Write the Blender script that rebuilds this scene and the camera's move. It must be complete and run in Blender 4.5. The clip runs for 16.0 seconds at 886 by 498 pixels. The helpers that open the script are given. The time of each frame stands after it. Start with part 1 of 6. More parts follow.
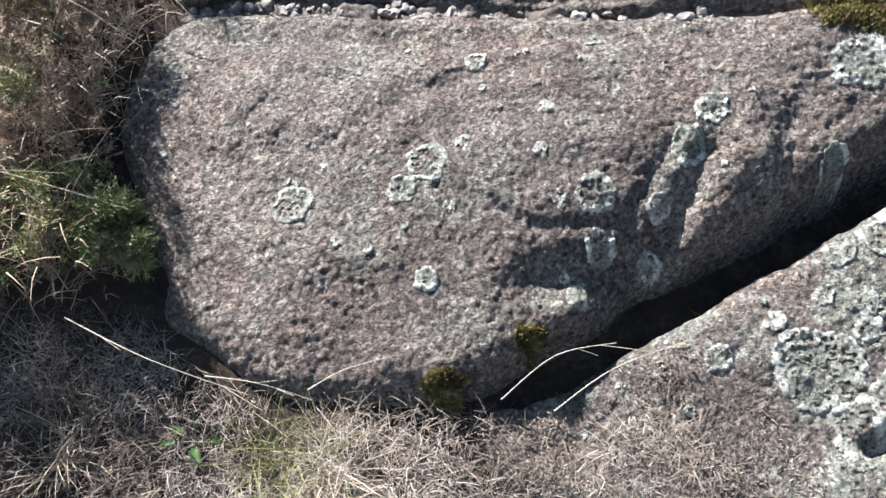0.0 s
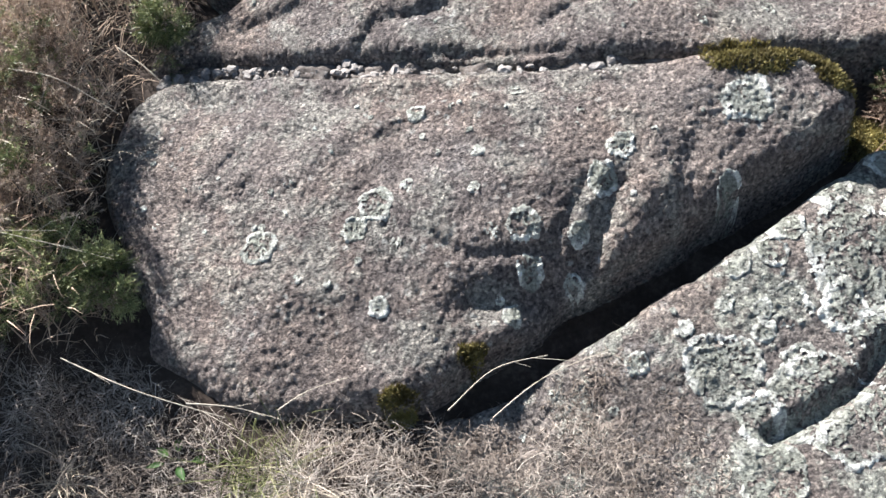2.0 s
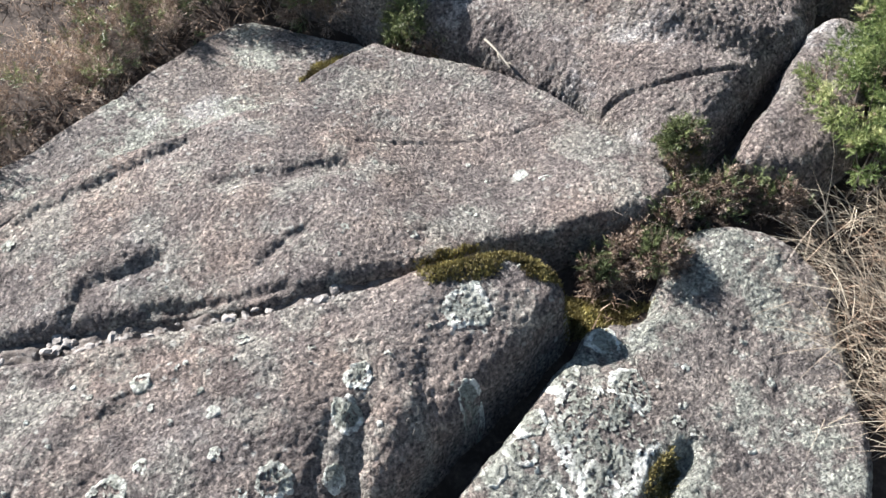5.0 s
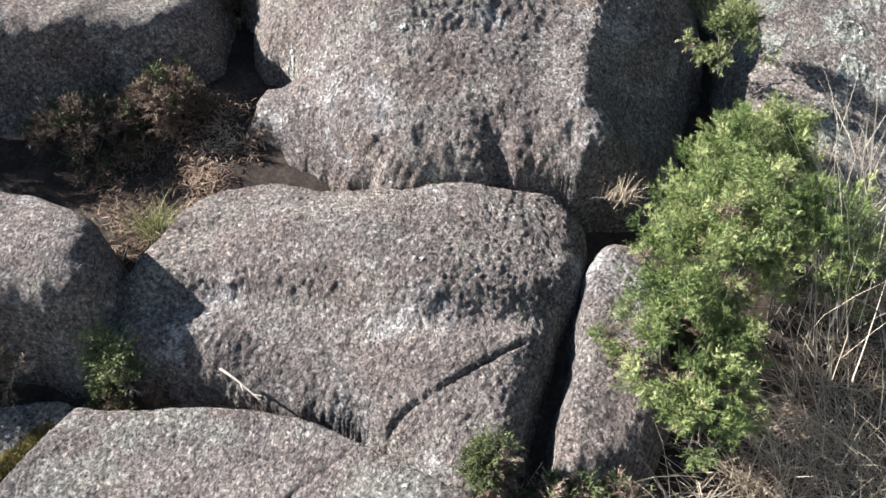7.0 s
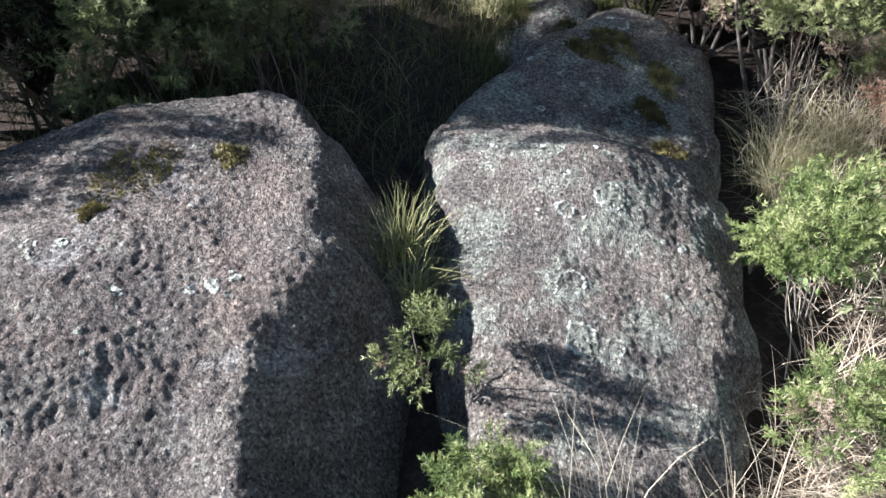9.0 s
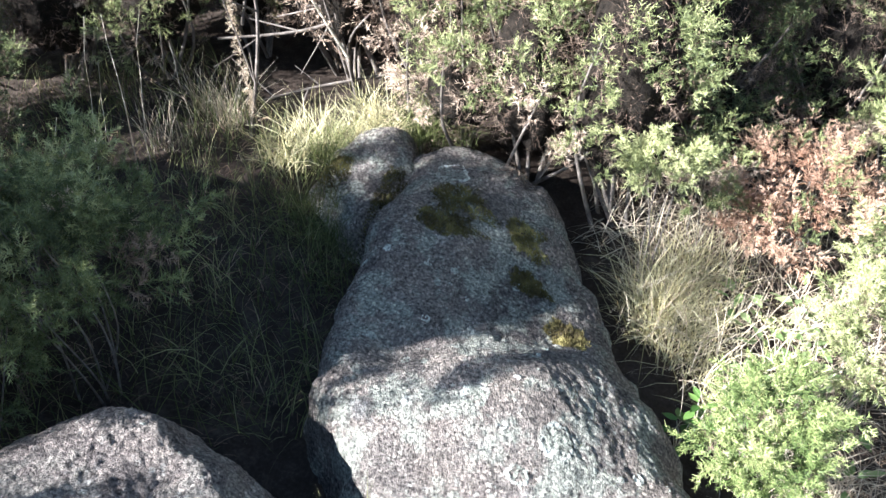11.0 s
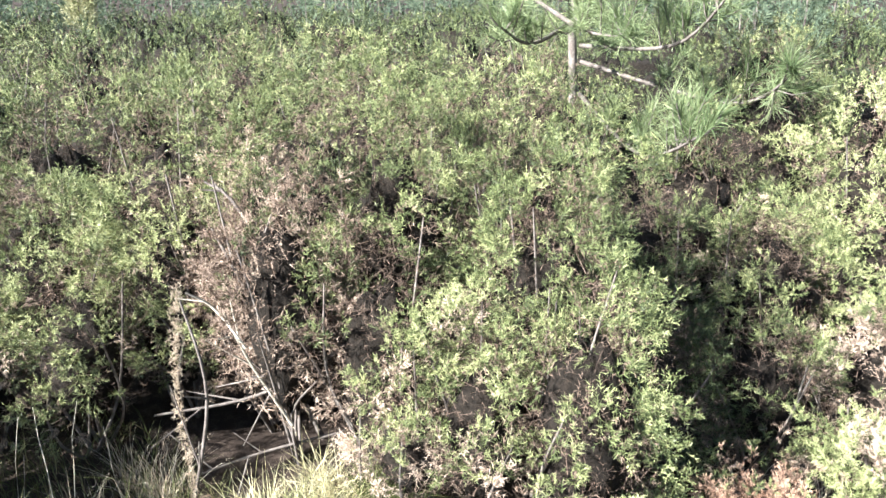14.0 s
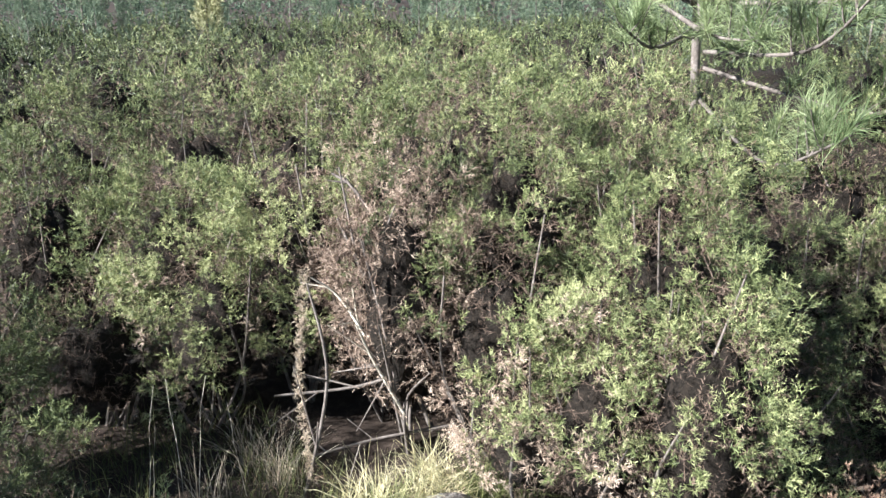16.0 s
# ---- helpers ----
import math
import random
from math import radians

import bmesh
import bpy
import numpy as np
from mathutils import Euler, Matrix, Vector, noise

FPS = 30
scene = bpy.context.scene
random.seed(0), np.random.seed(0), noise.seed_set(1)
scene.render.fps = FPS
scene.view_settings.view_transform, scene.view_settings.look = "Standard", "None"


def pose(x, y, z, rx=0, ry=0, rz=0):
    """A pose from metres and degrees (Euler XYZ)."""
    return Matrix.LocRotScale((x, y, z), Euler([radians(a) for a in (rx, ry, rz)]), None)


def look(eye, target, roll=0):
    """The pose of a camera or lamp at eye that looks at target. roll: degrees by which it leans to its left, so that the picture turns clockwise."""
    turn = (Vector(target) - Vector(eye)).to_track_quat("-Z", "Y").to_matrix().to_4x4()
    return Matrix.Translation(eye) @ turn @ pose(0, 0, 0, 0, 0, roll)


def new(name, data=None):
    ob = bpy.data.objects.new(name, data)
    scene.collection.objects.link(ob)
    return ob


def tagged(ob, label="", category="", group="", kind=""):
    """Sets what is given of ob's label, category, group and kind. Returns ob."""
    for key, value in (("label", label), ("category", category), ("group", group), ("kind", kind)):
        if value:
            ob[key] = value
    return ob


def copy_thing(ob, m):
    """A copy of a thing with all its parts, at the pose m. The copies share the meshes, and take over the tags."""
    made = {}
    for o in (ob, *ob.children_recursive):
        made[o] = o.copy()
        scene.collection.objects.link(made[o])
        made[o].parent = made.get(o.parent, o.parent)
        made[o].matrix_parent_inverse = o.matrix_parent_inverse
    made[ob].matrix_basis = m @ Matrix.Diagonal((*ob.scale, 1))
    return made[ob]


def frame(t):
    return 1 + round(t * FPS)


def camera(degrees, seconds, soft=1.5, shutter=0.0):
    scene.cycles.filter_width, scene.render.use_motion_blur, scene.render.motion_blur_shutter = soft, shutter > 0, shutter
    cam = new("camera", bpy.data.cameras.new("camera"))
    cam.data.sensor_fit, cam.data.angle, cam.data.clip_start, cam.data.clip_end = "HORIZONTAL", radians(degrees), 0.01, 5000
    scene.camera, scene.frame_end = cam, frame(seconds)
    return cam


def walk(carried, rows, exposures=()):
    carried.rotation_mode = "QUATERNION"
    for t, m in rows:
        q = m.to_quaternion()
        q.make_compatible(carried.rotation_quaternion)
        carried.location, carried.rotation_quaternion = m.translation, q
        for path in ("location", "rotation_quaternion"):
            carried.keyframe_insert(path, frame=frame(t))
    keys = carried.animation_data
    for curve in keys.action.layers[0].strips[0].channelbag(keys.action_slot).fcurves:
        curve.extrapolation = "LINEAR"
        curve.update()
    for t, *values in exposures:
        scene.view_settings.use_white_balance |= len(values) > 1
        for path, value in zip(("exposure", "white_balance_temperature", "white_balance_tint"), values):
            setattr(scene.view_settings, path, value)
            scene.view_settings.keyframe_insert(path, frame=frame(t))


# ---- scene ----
cam = camera(57.28, 16.0)
PATH = [
    (0, pose(-0.062, 0.131, 1.283, 32.29, 1.54, -2.12)),
    (0.5, pose(-0.043, 0.036, 1.383, 33.42, 1.33, -1.63)),
    (1, pose(-0.023, -0.006, 1.436, 33.82, 1.57, -1.94)),
    (1.5, pose(0.000, 0.000, 1.435, 34.10, 2.05, -3.02)),
    (2, pose(0.030, 0.023, 1.442, 34.30, 2.83, -4.74)),
    (2.5, pose(0.044, 0.052, 1.453, 34.81, 2.66, -5.63)),
    (3, pose(0.075, 0.060, 1.463, 36.69, 2.67, -7.95)),
    (3.5, pose(0.111, 0.068, 1.469, 38.29, 2.65, -13.53)),
    (3.7, pose(0.125, 0.078, 1.470, 39.22, 2.60, -15.47)),
    (5.8, pose(0.294, 0.311, 1.544, 49.35, -1.52, -29.22)),
    (6, pose(0.345, 0.384, 1.537, 50.37, -0.99, -31.64)),
    (6.5, pose(0.477, 0.595, 1.585, 49.24, -0.32, -37.31)),
    (7, pose(0.621, 0.709, 1.670, 50.41, 0.55, -43.00)),
    (7.5, pose(0.889, 0.849, 1.715, 51.45, 0.95, -48.25)),
    (8, pose(1.169, 0.927, 1.800, 52.50, 1.11, -52.96)),
    (8.5, pose(1.412, 0.937, 1.842, 53.07, 2.28, -57.22)),
    (9, pose(1.555, 0.938, 1.879, 54.15, 2.96, -58.41)),
    (9.5, pose(1.616, 0.954, 1.904, 54.92, 1.95, -59.88)),
    (9.7, pose(1.642, 0.978, 1.917, 55.39, 2.20, -61.59)),
    (11.8, pose(2.344, 1.954, 2.401, 49.56, -1.19, -87.88)),
    (12, pose(2.390, 1.969, 2.400, 50.17, -0.66, -87.70)),
    (12.5, pose(2.427, 1.967, 2.423, 54.09, -0.46, -86.91)),
    (13, pose(2.349, 1.952, 2.488, 58.53, 0.06, -88.25)),
    (13.5, pose(2.269, 1.932, 2.544, 64.03, 0.04, -89.18)),
    (14, pose(2.209, 1.896, 2.577, 69.86, 0.05, -90.56)),
    (14.5, pose(2.192, 1.879, 2.599, 74.99, -0.02, -91.58)),
    (15, pose(2.185, 1.898, 2.609, 79.10, 0.00, -91.99)),
    (15.5, pose(2.175, 1.943, 2.575, 76.42, -0.02, -87.90)),
    (16, pose(2.169, 1.968, 2.537, 70.54, -0.02, -83.14)),
]
EXPOSURES = [(0.0, 1.84, 6050, 14), (6.5, 1.88, 6050, 13), (7.2, 1.88, 6000, 13), (8.0, 1.72, 5850, 13), (9.0, 1.85, 5750, 13), (9.7, 2.0, 5700, 13), (11.8, 2.85, 5700, 11), (12.6, 2.8, 5700, 11), (13.4, 2.75, 5800, 11),
             (14.5, 2.42, 5900, 9), (15.2, 2.26, 5950, 8), (16.0, 2.12, 5800, 11)]
walk(cam, PATH, EXPOSURES)

# ---------------------------------------------------------------- light
SUN_DIR = Vector((-0.52, 0.86, 0.585)).normalized()
world = bpy.data.worlds.new("sky")
scene.world = world
world.use_nodes = True
wn = world.node_tree.nodes
wl = world.node_tree.links
sky = wn.new("ShaderNodeTexSky")
sky.sky_type = "NISHITA"
sky.sun_disc = False
sky.sun_elevation = math.asin(SUN_DIR.z)
sky.sun_rotation = math.atan2(SUN_DIR.x, SUN_DIR.y)
sky.air_density = 1.5
sky.dust_density = 0.1
wn["Background"].inputs["Strength"].default_value = 0.031
# a bank of white cloud above the horizon, broken higher up
way = wn.new("ShaderNodeTexCoord").outputs["Generated"]
split = wn.new("ShaderNodeSeparateXYZ")
wl.new(way, split.inputs[0])
stretch = wn.new("ShaderNodeMapping")
stretch.inputs["Scale"].default_value = (2.2, 2.2, 7.0)
wl.new(way, stretch.inputs["Vector"])
puffs = wn.new("ShaderNodeTexNoise")
puffs.inputs["Scale"].default_value = 2.0
puffs.inputs["Detail"].default_value = 7.0
wl.new(stretch.outputs[0], puffs.inputs["Vector"])
low = wn.new("ShaderNodeValToRGB")
for e, (pos, c) in zip(low.color_ramp.elements, ((0.012, 0.0), (0.024, 0.46))):
    e.position, e.color = pos, (c, c, c, 1)
high = low.color_ramp.elements.new(0.45)
high.color = (0, 0, 0, 1)
wl.new(split.outputs["Z"], low.inputs["Fac"])
total = wn.new("ShaderNodeMath")
total.operation = "ADD"
wl.new(puffs.outputs["Fac"], total.inputs[0])
wl.new(low.outputs["Color"], total.inputs[1])
cover = wn.new("ShaderNodeValToRGB")
for e, (pos, c) in zip(cover.color_ramp.elements, ((0.68, 0.0), (0.88, 0.85))):
    e.position, e.color = pos, (c, c, c, 1)
wl.new(total.outputs[0], cover.inputs["Fac"])
cloud = wn.new("ShaderNodeMix")
cloud.data_type = "RGBA"
cloud.inputs[7].default_value = (10.0, 10.6, 11.6, 1)
wl.new(cover.outputs["Color"], cloud.inputs[0])
wl.new(sky.outputs["Color"], cloud.inputs[6])
wl.new(cloud.outputs[2], wn["Background"].inputs["Color"])

sun = new("sun", bpy.data.lights.new("sun", "SUN"))
sun.data.energy = 5.0
sun.data.angle = radians(0.55)
sun.data.color = (1.0, 0.945, 0.86)
sun.matrix_world = look(SUN_DIR * 20, (0, 0, 0))


# ---------------------------------------------------------------- numbers
def hash3(ix, iy, iz, seed):
    h = (ix * 374761393 + iy * 668265263 + iz * 2147483647 + seed * 1274126177) & 0xFFFFFFFF
    h = ((h ^ (h >> 13)) * 1274126177) & 0xFFFFFFFF
    return ((h ^ (h >> 16)) & 0xFFFF) / 65535.0


def vnoise(p, seed=0):
    """Smooth noise from -1 to 1 at the rows of p."""
    f = np.floor(p).astype(np.int64)
    u = p - f
    u = u * u * (3 - 2 * u)
    out = 0.0
    for dx in (0, 1):
        for dy in (0, 1):
            for dz in (0, 1):
                w = (u[:, 0] if dx else 1 - u[:, 0]) * (u[:, 1] if dy else 1 - u[:, 1]) * (u[:, 2] if dz else 1 - u[:, 2])
                out = out + w * hash3(f[:, 0] + dx, f[:, 1] + dy, f[:, 2] + dz, seed)
    return out * 2 - 1


def fbm(p, size, octaves=4, gain=0.5, seed=0):
    out, amp = 0.0, 1.0
    for k in range(octaves):
        out = out + amp * vnoise(p / size * 2.03**k + 17.3 * k, seed + k)
        amp *= gain
    return out


def smooth(a, b, v):
    u = np.clip((v - a) / (b - a), 0, 1)
    return u * u * (3 - 2 * u)


def spline(points, steps=6, closed=True):
    """A rounded line through the points."""
    p = np.array(points, float)
    n = len(p)
    out = []
    for i in range(n if closed else n - 1):
        a, b, c, d = (p[(i + k) % n] if closed else p[min(max(i + k, 0), n - 1)] for k in (-1, 0, 1, 2))
        for s in np.arange(steps) / steps:
            out.append(0.5 * (2 * b + (c - a) * s + (2 * a - 5 * b + 4 * c - d) * s**2 + (3 * b - a - 3 * c + d) * s**3))
    if not closed:
        out.append(p[-1])
    return np.array(out)


def unit(v):
    return v / (np.linalg.norm(v, axis=-1, keepdims=True) + 1e-9)


def line_distance(xy, line, closed=False):
    best = np.full(len(xy), 1e9)
    pts = np.vstack([line, line[:1]]) if closed else line
    if len(xy) < 400:
        a, ab = pts[None, :-1], np.diff(pts, axis=0)[None]
        s = np.clip(((xy[:, None] - a) * ab).sum(-1) / ((ab**2).sum(-1) + 1e-12), 0, 1)
        return np.sqrt(((xy[:, None] - a - s[..., None] * ab) ** 2).sum(-1).min(1))
    for a, b in zip(pts[:-1], pts[1:]):
        ab = b - a
        s = np.clip(((xy - a) @ ab) / (ab @ ab + 1e-12), 0, 1)
        best = np.minimum(best, ((xy - a - s[:, None] * ab) ** 2).sum(1))
    return np.sqrt(best)


def inside(xy, poly):
    if len(xy) < 400:
        a, b = poly[None], np.roll(poly, -1, 0)[None]
        cross = (a[..., 1] > xy[:, 1:]) != (b[..., 1] > xy[:, 1:])
        return ((cross & (xy[:, :1] < (b[..., 0] - a[..., 0]) * (xy[:, 1:] - a[..., 1]) / (b[..., 1] - a[..., 1] + 1e-12) + a[..., 0])).sum(1) % 2) == 1
    odd = np.zeros(len(xy), bool)
    for a, b in zip(poly, np.roll(poly, -1, 0)):
        cross = (a[1] > xy[:, 1]) != (b[1] > xy[:, 1])
        odd ^= cross & (xy[:, 0] < (b[0] - a[0]) * (xy[:, 1] - a[1]) / (b[1] - a[1] + 1e-12) + a[0])
    return odd


def heights(controls, stiff=1e-3):
    """A smooth height over the plan through (or near) a few control heights."""
    c = np.array(controls, float)
    n = len(c)

    def kern(d2):
        return 0.5 * d2 * np.log(d2 + 1e-12)

    k = kern(((c[:, None, :2] - c[None, :, :2]) ** 2).sum(-1)) + stiff * np.eye(n)
    q = np.hstack([np.ones((n, 1)), c[:, :2]])
    m = np.block([[k, q], [q.T, np.zeros((3, 3))]])
    w = np.linalg.solve(m, np.r_[c[:, 2], 0, 0, 0])

    def at(xy):
        xy = np.asarray(xy, float).reshape(-1, 2)
        return kern(((xy[:, None] - c[None, :, :2]) ** 2).sum(-1)) @ w[:n] + w[n] + xy @ w[n + 1:]

    return at


# ---------------------------------------------------------------- meshes
def mesh_of(name, verts, faces, material=None, smooth_shade=True, values=None):
    """A mesh from arrays; values: a number for each corner point, kept as 'tone'."""
    me = bpy.data.meshes.new(name)
    verts = np.asarray(verts, np.float32)
    faces = np.asarray(faces, np.int32)
    k = faces.shape[1]
    me.vertices.add(len(verts))
    me.vertices.foreach_set("co", verts.ravel())
    me.loops.add(faces.size)
    me.loops.foreach_set("vertex_index", faces.ravel())
    me.polygons.add(len(faces))
    me.polygons.foreach_set("loop_start", np.arange(0, faces.size, k, dtype=np.int32))
    me.update(calc_edges=True)
    me.polygons.foreach_set("use_smooth", np.full(len(faces), smooth_shade))
    if values is not None:
        me.attributes.new("tone", "FLOAT", "POINT").data.foreach_set("value", np.asarray(values, np.float32))
    if material:
        me.materials.append(material)
    return me


def part(name, me, parent=None, label="", m=None):
    """One mesh object, under a thing where one is given."""
    ob = new(name, me)
    if parent is not None:
        ob.parent = parent
    if m is not None:
        ob.matrix_basis = m
    return tagged(ob, label)


def thing(name, label, category, at=(0, 0, 0), group="", kind=""):
    ob = new(name)
    ob.empty_display_size = 0.05
    ob.location = at
    return tagged(ob, label, category, group, kind)


def tube(path, radii, sides=6):
    """Points and faces of a round stem along a path."""
    path = np.asarray(path, float)
    n = len(path)
    t = np.gradient(path, axis=0)
    t /= np.linalg.norm(t, axis=1)[:, None] + 1e-9
    ref = np.where(np.abs(t[:, 2:3]) > 0.9, [[1.0, 0, 0]], [[0, 0, 1.0]])
    a = np.cross(t, ref)
    a /= np.linalg.norm(a, axis=1)[:, None] + 1e-9
    b = np.cross(t, a)
    ang = np.arange(sides) * 2 * np.pi / sides
    r = np.broadcast_to(np.asarray(radii, float), (n,))
    v = path[:, None] + r[:, None, None] * (np.cos(ang)[None, :, None] * a[:, None] + np.sin(ang)[None, :, None] * b[:, None])
    i = np.arange(n - 1)[:, None] * sides + np.arange(sides)[None]
    j = np.arange(n - 1)[:, None] * sides + (np.arange(sides)[None] + 1) % sides
    f = np.stack([i, j, j + sides, i + sides], -1).reshape(-1, 4)
    return v.reshape(-1, 3), f


def joined(pieces):
    vs, fs, k = [], [], 0
    for v, f in pieces:
        vs.append(v)
        fs.append(np.asarray(f) + k)
        k += len(v)
    return np.vstack(vs), np.vstack(fs)


# ---------------------------------------------------------------- materials
def nodes_of(name, rough=0.8, gloss=0.18):
    mat = bpy.data.materials.new(name)
    mat.use_nodes = True
    nt = mat.node_tree
    bsdf = nt.nodes["Principled BSDF"]
    bsdf.inputs["Roughness"].default_value = rough
    bsdf.inputs["Specular IOR Level"].default_value = gloss
    return mat, nt, bsdf


def add(nt, kind, **values):
    node = nt.nodes.new(kind)
    for key, value in values.items():
        node.inputs[key.replace("_", " ")].default_value = value
    return node


def ramp(nt, source, stops, ease=False):
    node = nt.nodes.new("ShaderNodeValToRGB")
    el = node.color_ramp.elements
    while len(el) < len(stops):
        el.new(0.5)
    for e, (pos, col) in zip(el, stops):
        e.position = pos
        e.color = (*col, 1) if len(col) == 3 else (col[0], col[0], col[0], 1)
    if ease:
        node.color_ramp.interpolation = "EASE"
    nt.links.new(source, node.inputs["Fac"])
    return node.outputs["Color"]


def mix(nt, fac, a, b, mode="MIX"):
    node = nt.nodes.new("ShaderNodeMix")
    node.data_type = "RGBA"
    node.blend_type = mode
    for key, value in ((0, fac), (6, a), (7, b)):
        if isinstance(value, bpy.types.NodeSocket):
            nt.links.new(value, node.inputs[key])
        elif key == 0:
            node.inputs[0].default_value = value
        else:
            node.inputs[key].default_value = (*value, 1)
    return node.outputs[2]


def noise_tex(nt, coord, scale, detail=4.0, rough=0.55, kind="ShaderNodeTexNoise"):
    node = nt.nodes.new(kind)
    node.inputs["Scale"].default_value = scale
    if kind == "ShaderNodeTexNoise":
        node.inputs["Detail"].default_value = detail
        node.inputs["Roughness"].default_value = rough
    nt.links.new(coord, node.inputs["Vector"])
    return node


def granite(name, tint=(1.0, 1.0, 1.0), lichen=0.5, pink=0.5, bloom=0.3):
    """Weathered gritty granite: proud crystals, pits, stains, warm patches, grey crust lichen and pale bloom."""
    mat, nt, bsdf = nodes_of(name, 0.85)
    co = nt.nodes.new("ShaderNodeNewGeometry").outputs["Position"]
    big = noise_tex(nt, co, 2.8, 6, 0.62).outputs["Fac"]
    mid = noise_tex(nt, co, 13, 7, 0.7).outputs["Fac"]
    rough = noise_tex(nt, co, 52, 6, 0.68).outputs["Fac"]
    fine = noise_tex(nt, co, 98, 5, 0.78).outputs["Fac"]
    crystal = noise_tex(nt, co, 165, kind="ShaderNodeTexVoronoi")
    base = ramp(nt, big, [(0.28, (0.150, 0.138, 0.132)), (0.5, (0.235, 0.213, 0.200)), (0.72, (0.335, 0.300, 0.272))])
    warm = ramp(nt, noise_tex(nt, co, 3.7, 4, 0.6).outputs["Fac"], [(0.44, (0.0,)), (0.66, (pink,))])
    base = mix(nt, warm, base, (0.37, 0.29, 0.235))
    stain = ramp(nt, mid, [(0.30, (0.66, 0.64, 0.66)), (0.5, (1.0, 0.99, 0.98)), (0.70, (1.30, 1.27, 1.24))])
    base = mix(nt, 0.9, base, stain, "MULTIPLY")
    drift = noise_tex(nt, co, 6.5, 8, 0.72).outputs["Fac"]
    crust = ramp(nt, drift, [(0.50, (0.0,)), (0.57, (lichen,))])
    base = mix(nt, crust, base, (0.34, 0.355, 0.315))
    pale = ramp(nt, noise_tex(nt, co, 4.3, 9, 0.74).outputs["Fac"], [(0.56, (0.0,)), (0.66, (bloom,))])
    base = mix(nt, pale, base, (0.56, 0.56, 0.55))
    speck = ramp(nt, crystal.outputs["Color"], [(0.08, (0.26, 0.25, 0.26)), (0.30, (0.78, 0.77, 0.77)), (0.62, (1.14, 1.12, 1.10)), (0.90, (2.2, 2.16, 2.08))])
    base = mix(nt, 0.7, base, speck, "MULTIPLY")
    pits = ramp(nt, fine, [(0.38, (0.26, 0.25, 0.26)), (0.47, (0.84, 0.83, 0.84)), (0.54, (1.10, 1.09, 1.07)), (0.63, (1.65, 1.62, 1.58))])
    base = mix(nt, 0.85, base, pits, "MULTIPLY")
    dots = ramp(nt, noise_tex(nt, co, 34, kind="ShaderNodeTexVoronoi").outputs["Distance"], [(0.16, (0.95,)), (0.30, (0.0,))])
    few = ramp(nt, noise_tex(nt, co, 7.0, 3, 0.6).outputs["Fac"], [(0.49, (0.0,)), (0.58, (1.0,))])
    dots = mix(nt, 1.0, mix(nt, 1.0, dots, few, "MULTIPLY"), ramp(nt, fine, [(0.44, (0.0,)), (0.56, (1.0,))]), "MULTIPLY")
    base = mix(nt, dots, base, (0.58, 0.58, 0.53))
    base = mix(nt, 1.0, base, tint, "MULTIPLY")
    nt.links.new(base, bsdf.inputs["Base Color"])
    # relief in metres: crystals stand proud by a millimetre or two over a pitted, lumpy surface
    h = None
    for source, amount in ((crystal.outputs["Distance"], -0.0085), (fine, 0.034), (rough, 0.026), (mid, 0.016)):
        node = nt.nodes.new("ShaderNodeMath")
        node.operation = "MULTIPLY_ADD"
        node.inputs[1].default_value = amount
        nt.links.new(source, node.inputs[0])
        if h is not None:
            nt.links.new(h, node.inputs[2])
        else:
            node.inputs[2].default_value = 0.0
        h = node.outputs[0]
    bump = add(nt, "ShaderNodeBump", Strength=1.0, Distance=1.0)
    nt.links.new(h, bump.inputs["Height"])
    nt.links.new(bump.outputs["Normal"], bsdf.inputs["Normal"])
    return mat


def plant(name, stops, rough=0.6, translucent=0.25):
    """Leaf or blade colour that runs over the stops with each piece's tone."""
    mat, nt, bsdf = nodes_of(name, rough)
    tone = nt.nodes.new("ShaderNodeAttribute")
    tone.attribute_name = "tone"
    isle = nt.nodes.new("ShaderNodeNewGeometry").outputs["Random Per Island"]
    both = nt.nodes.new("ShaderNodeMath")
    both.operation = "MULTIPLY_ADD"
    both.inputs[1].default_value = 0.30
    nt.links.new(isle, both.inputs[0])
    nt.links.new(tone.outputs["Fac"], both.inputs[2])
    col = ramp(nt, both.outputs[0], stops)
    nt.links.new(col, bsdf.inputs["Base Color"])
    if translucent:
        out = nt.nodes["Material Output"]
        tr = nt.nodes.new("ShaderNodeBsdfTranslucent")
        nt.links.new(col, tr.inputs["Color"])
        ms = add(nt, "ShaderNodeMixShader", Fac=translucent)
        nt.links.new(bsdf.outputs[0], ms.inputs[1])
        nt.links.new(tr.outputs[0], ms.inputs[2])
        nt.links.new(ms.outputs[0], out.inputs["Surface"])
    return mat


def plain(name, stops, scale, rough=0.9, bump=0.4, size=0.01):
    """A matt natural surface, coloured by two scales of noise."""
    mat, nt, bsdf = nodes_of(name, rough)
    co = nt.nodes.new("ShaderNodeNewGeometry").outputs["Position"]
    a = noise_tex(nt, co, scale, 6, 0.65)
    b = noise_tex(nt, co, scale * 7, 4, 0.6)
    fac = mix(nt, 0.4, a.outputs["Fac"], b.outputs["Fac"])
    nt.links.new(ramp(nt, fac, stops), bsdf.inputs["Base Color"])
    bp = add(nt, "ShaderNodeBump", Strength=bump, Distance=size)
    nt.links.new(fac, bp.inputs["Height"])
    nt.links.new(bp.outputs["Normal"], bsdf.inputs["Normal"])
    return mat


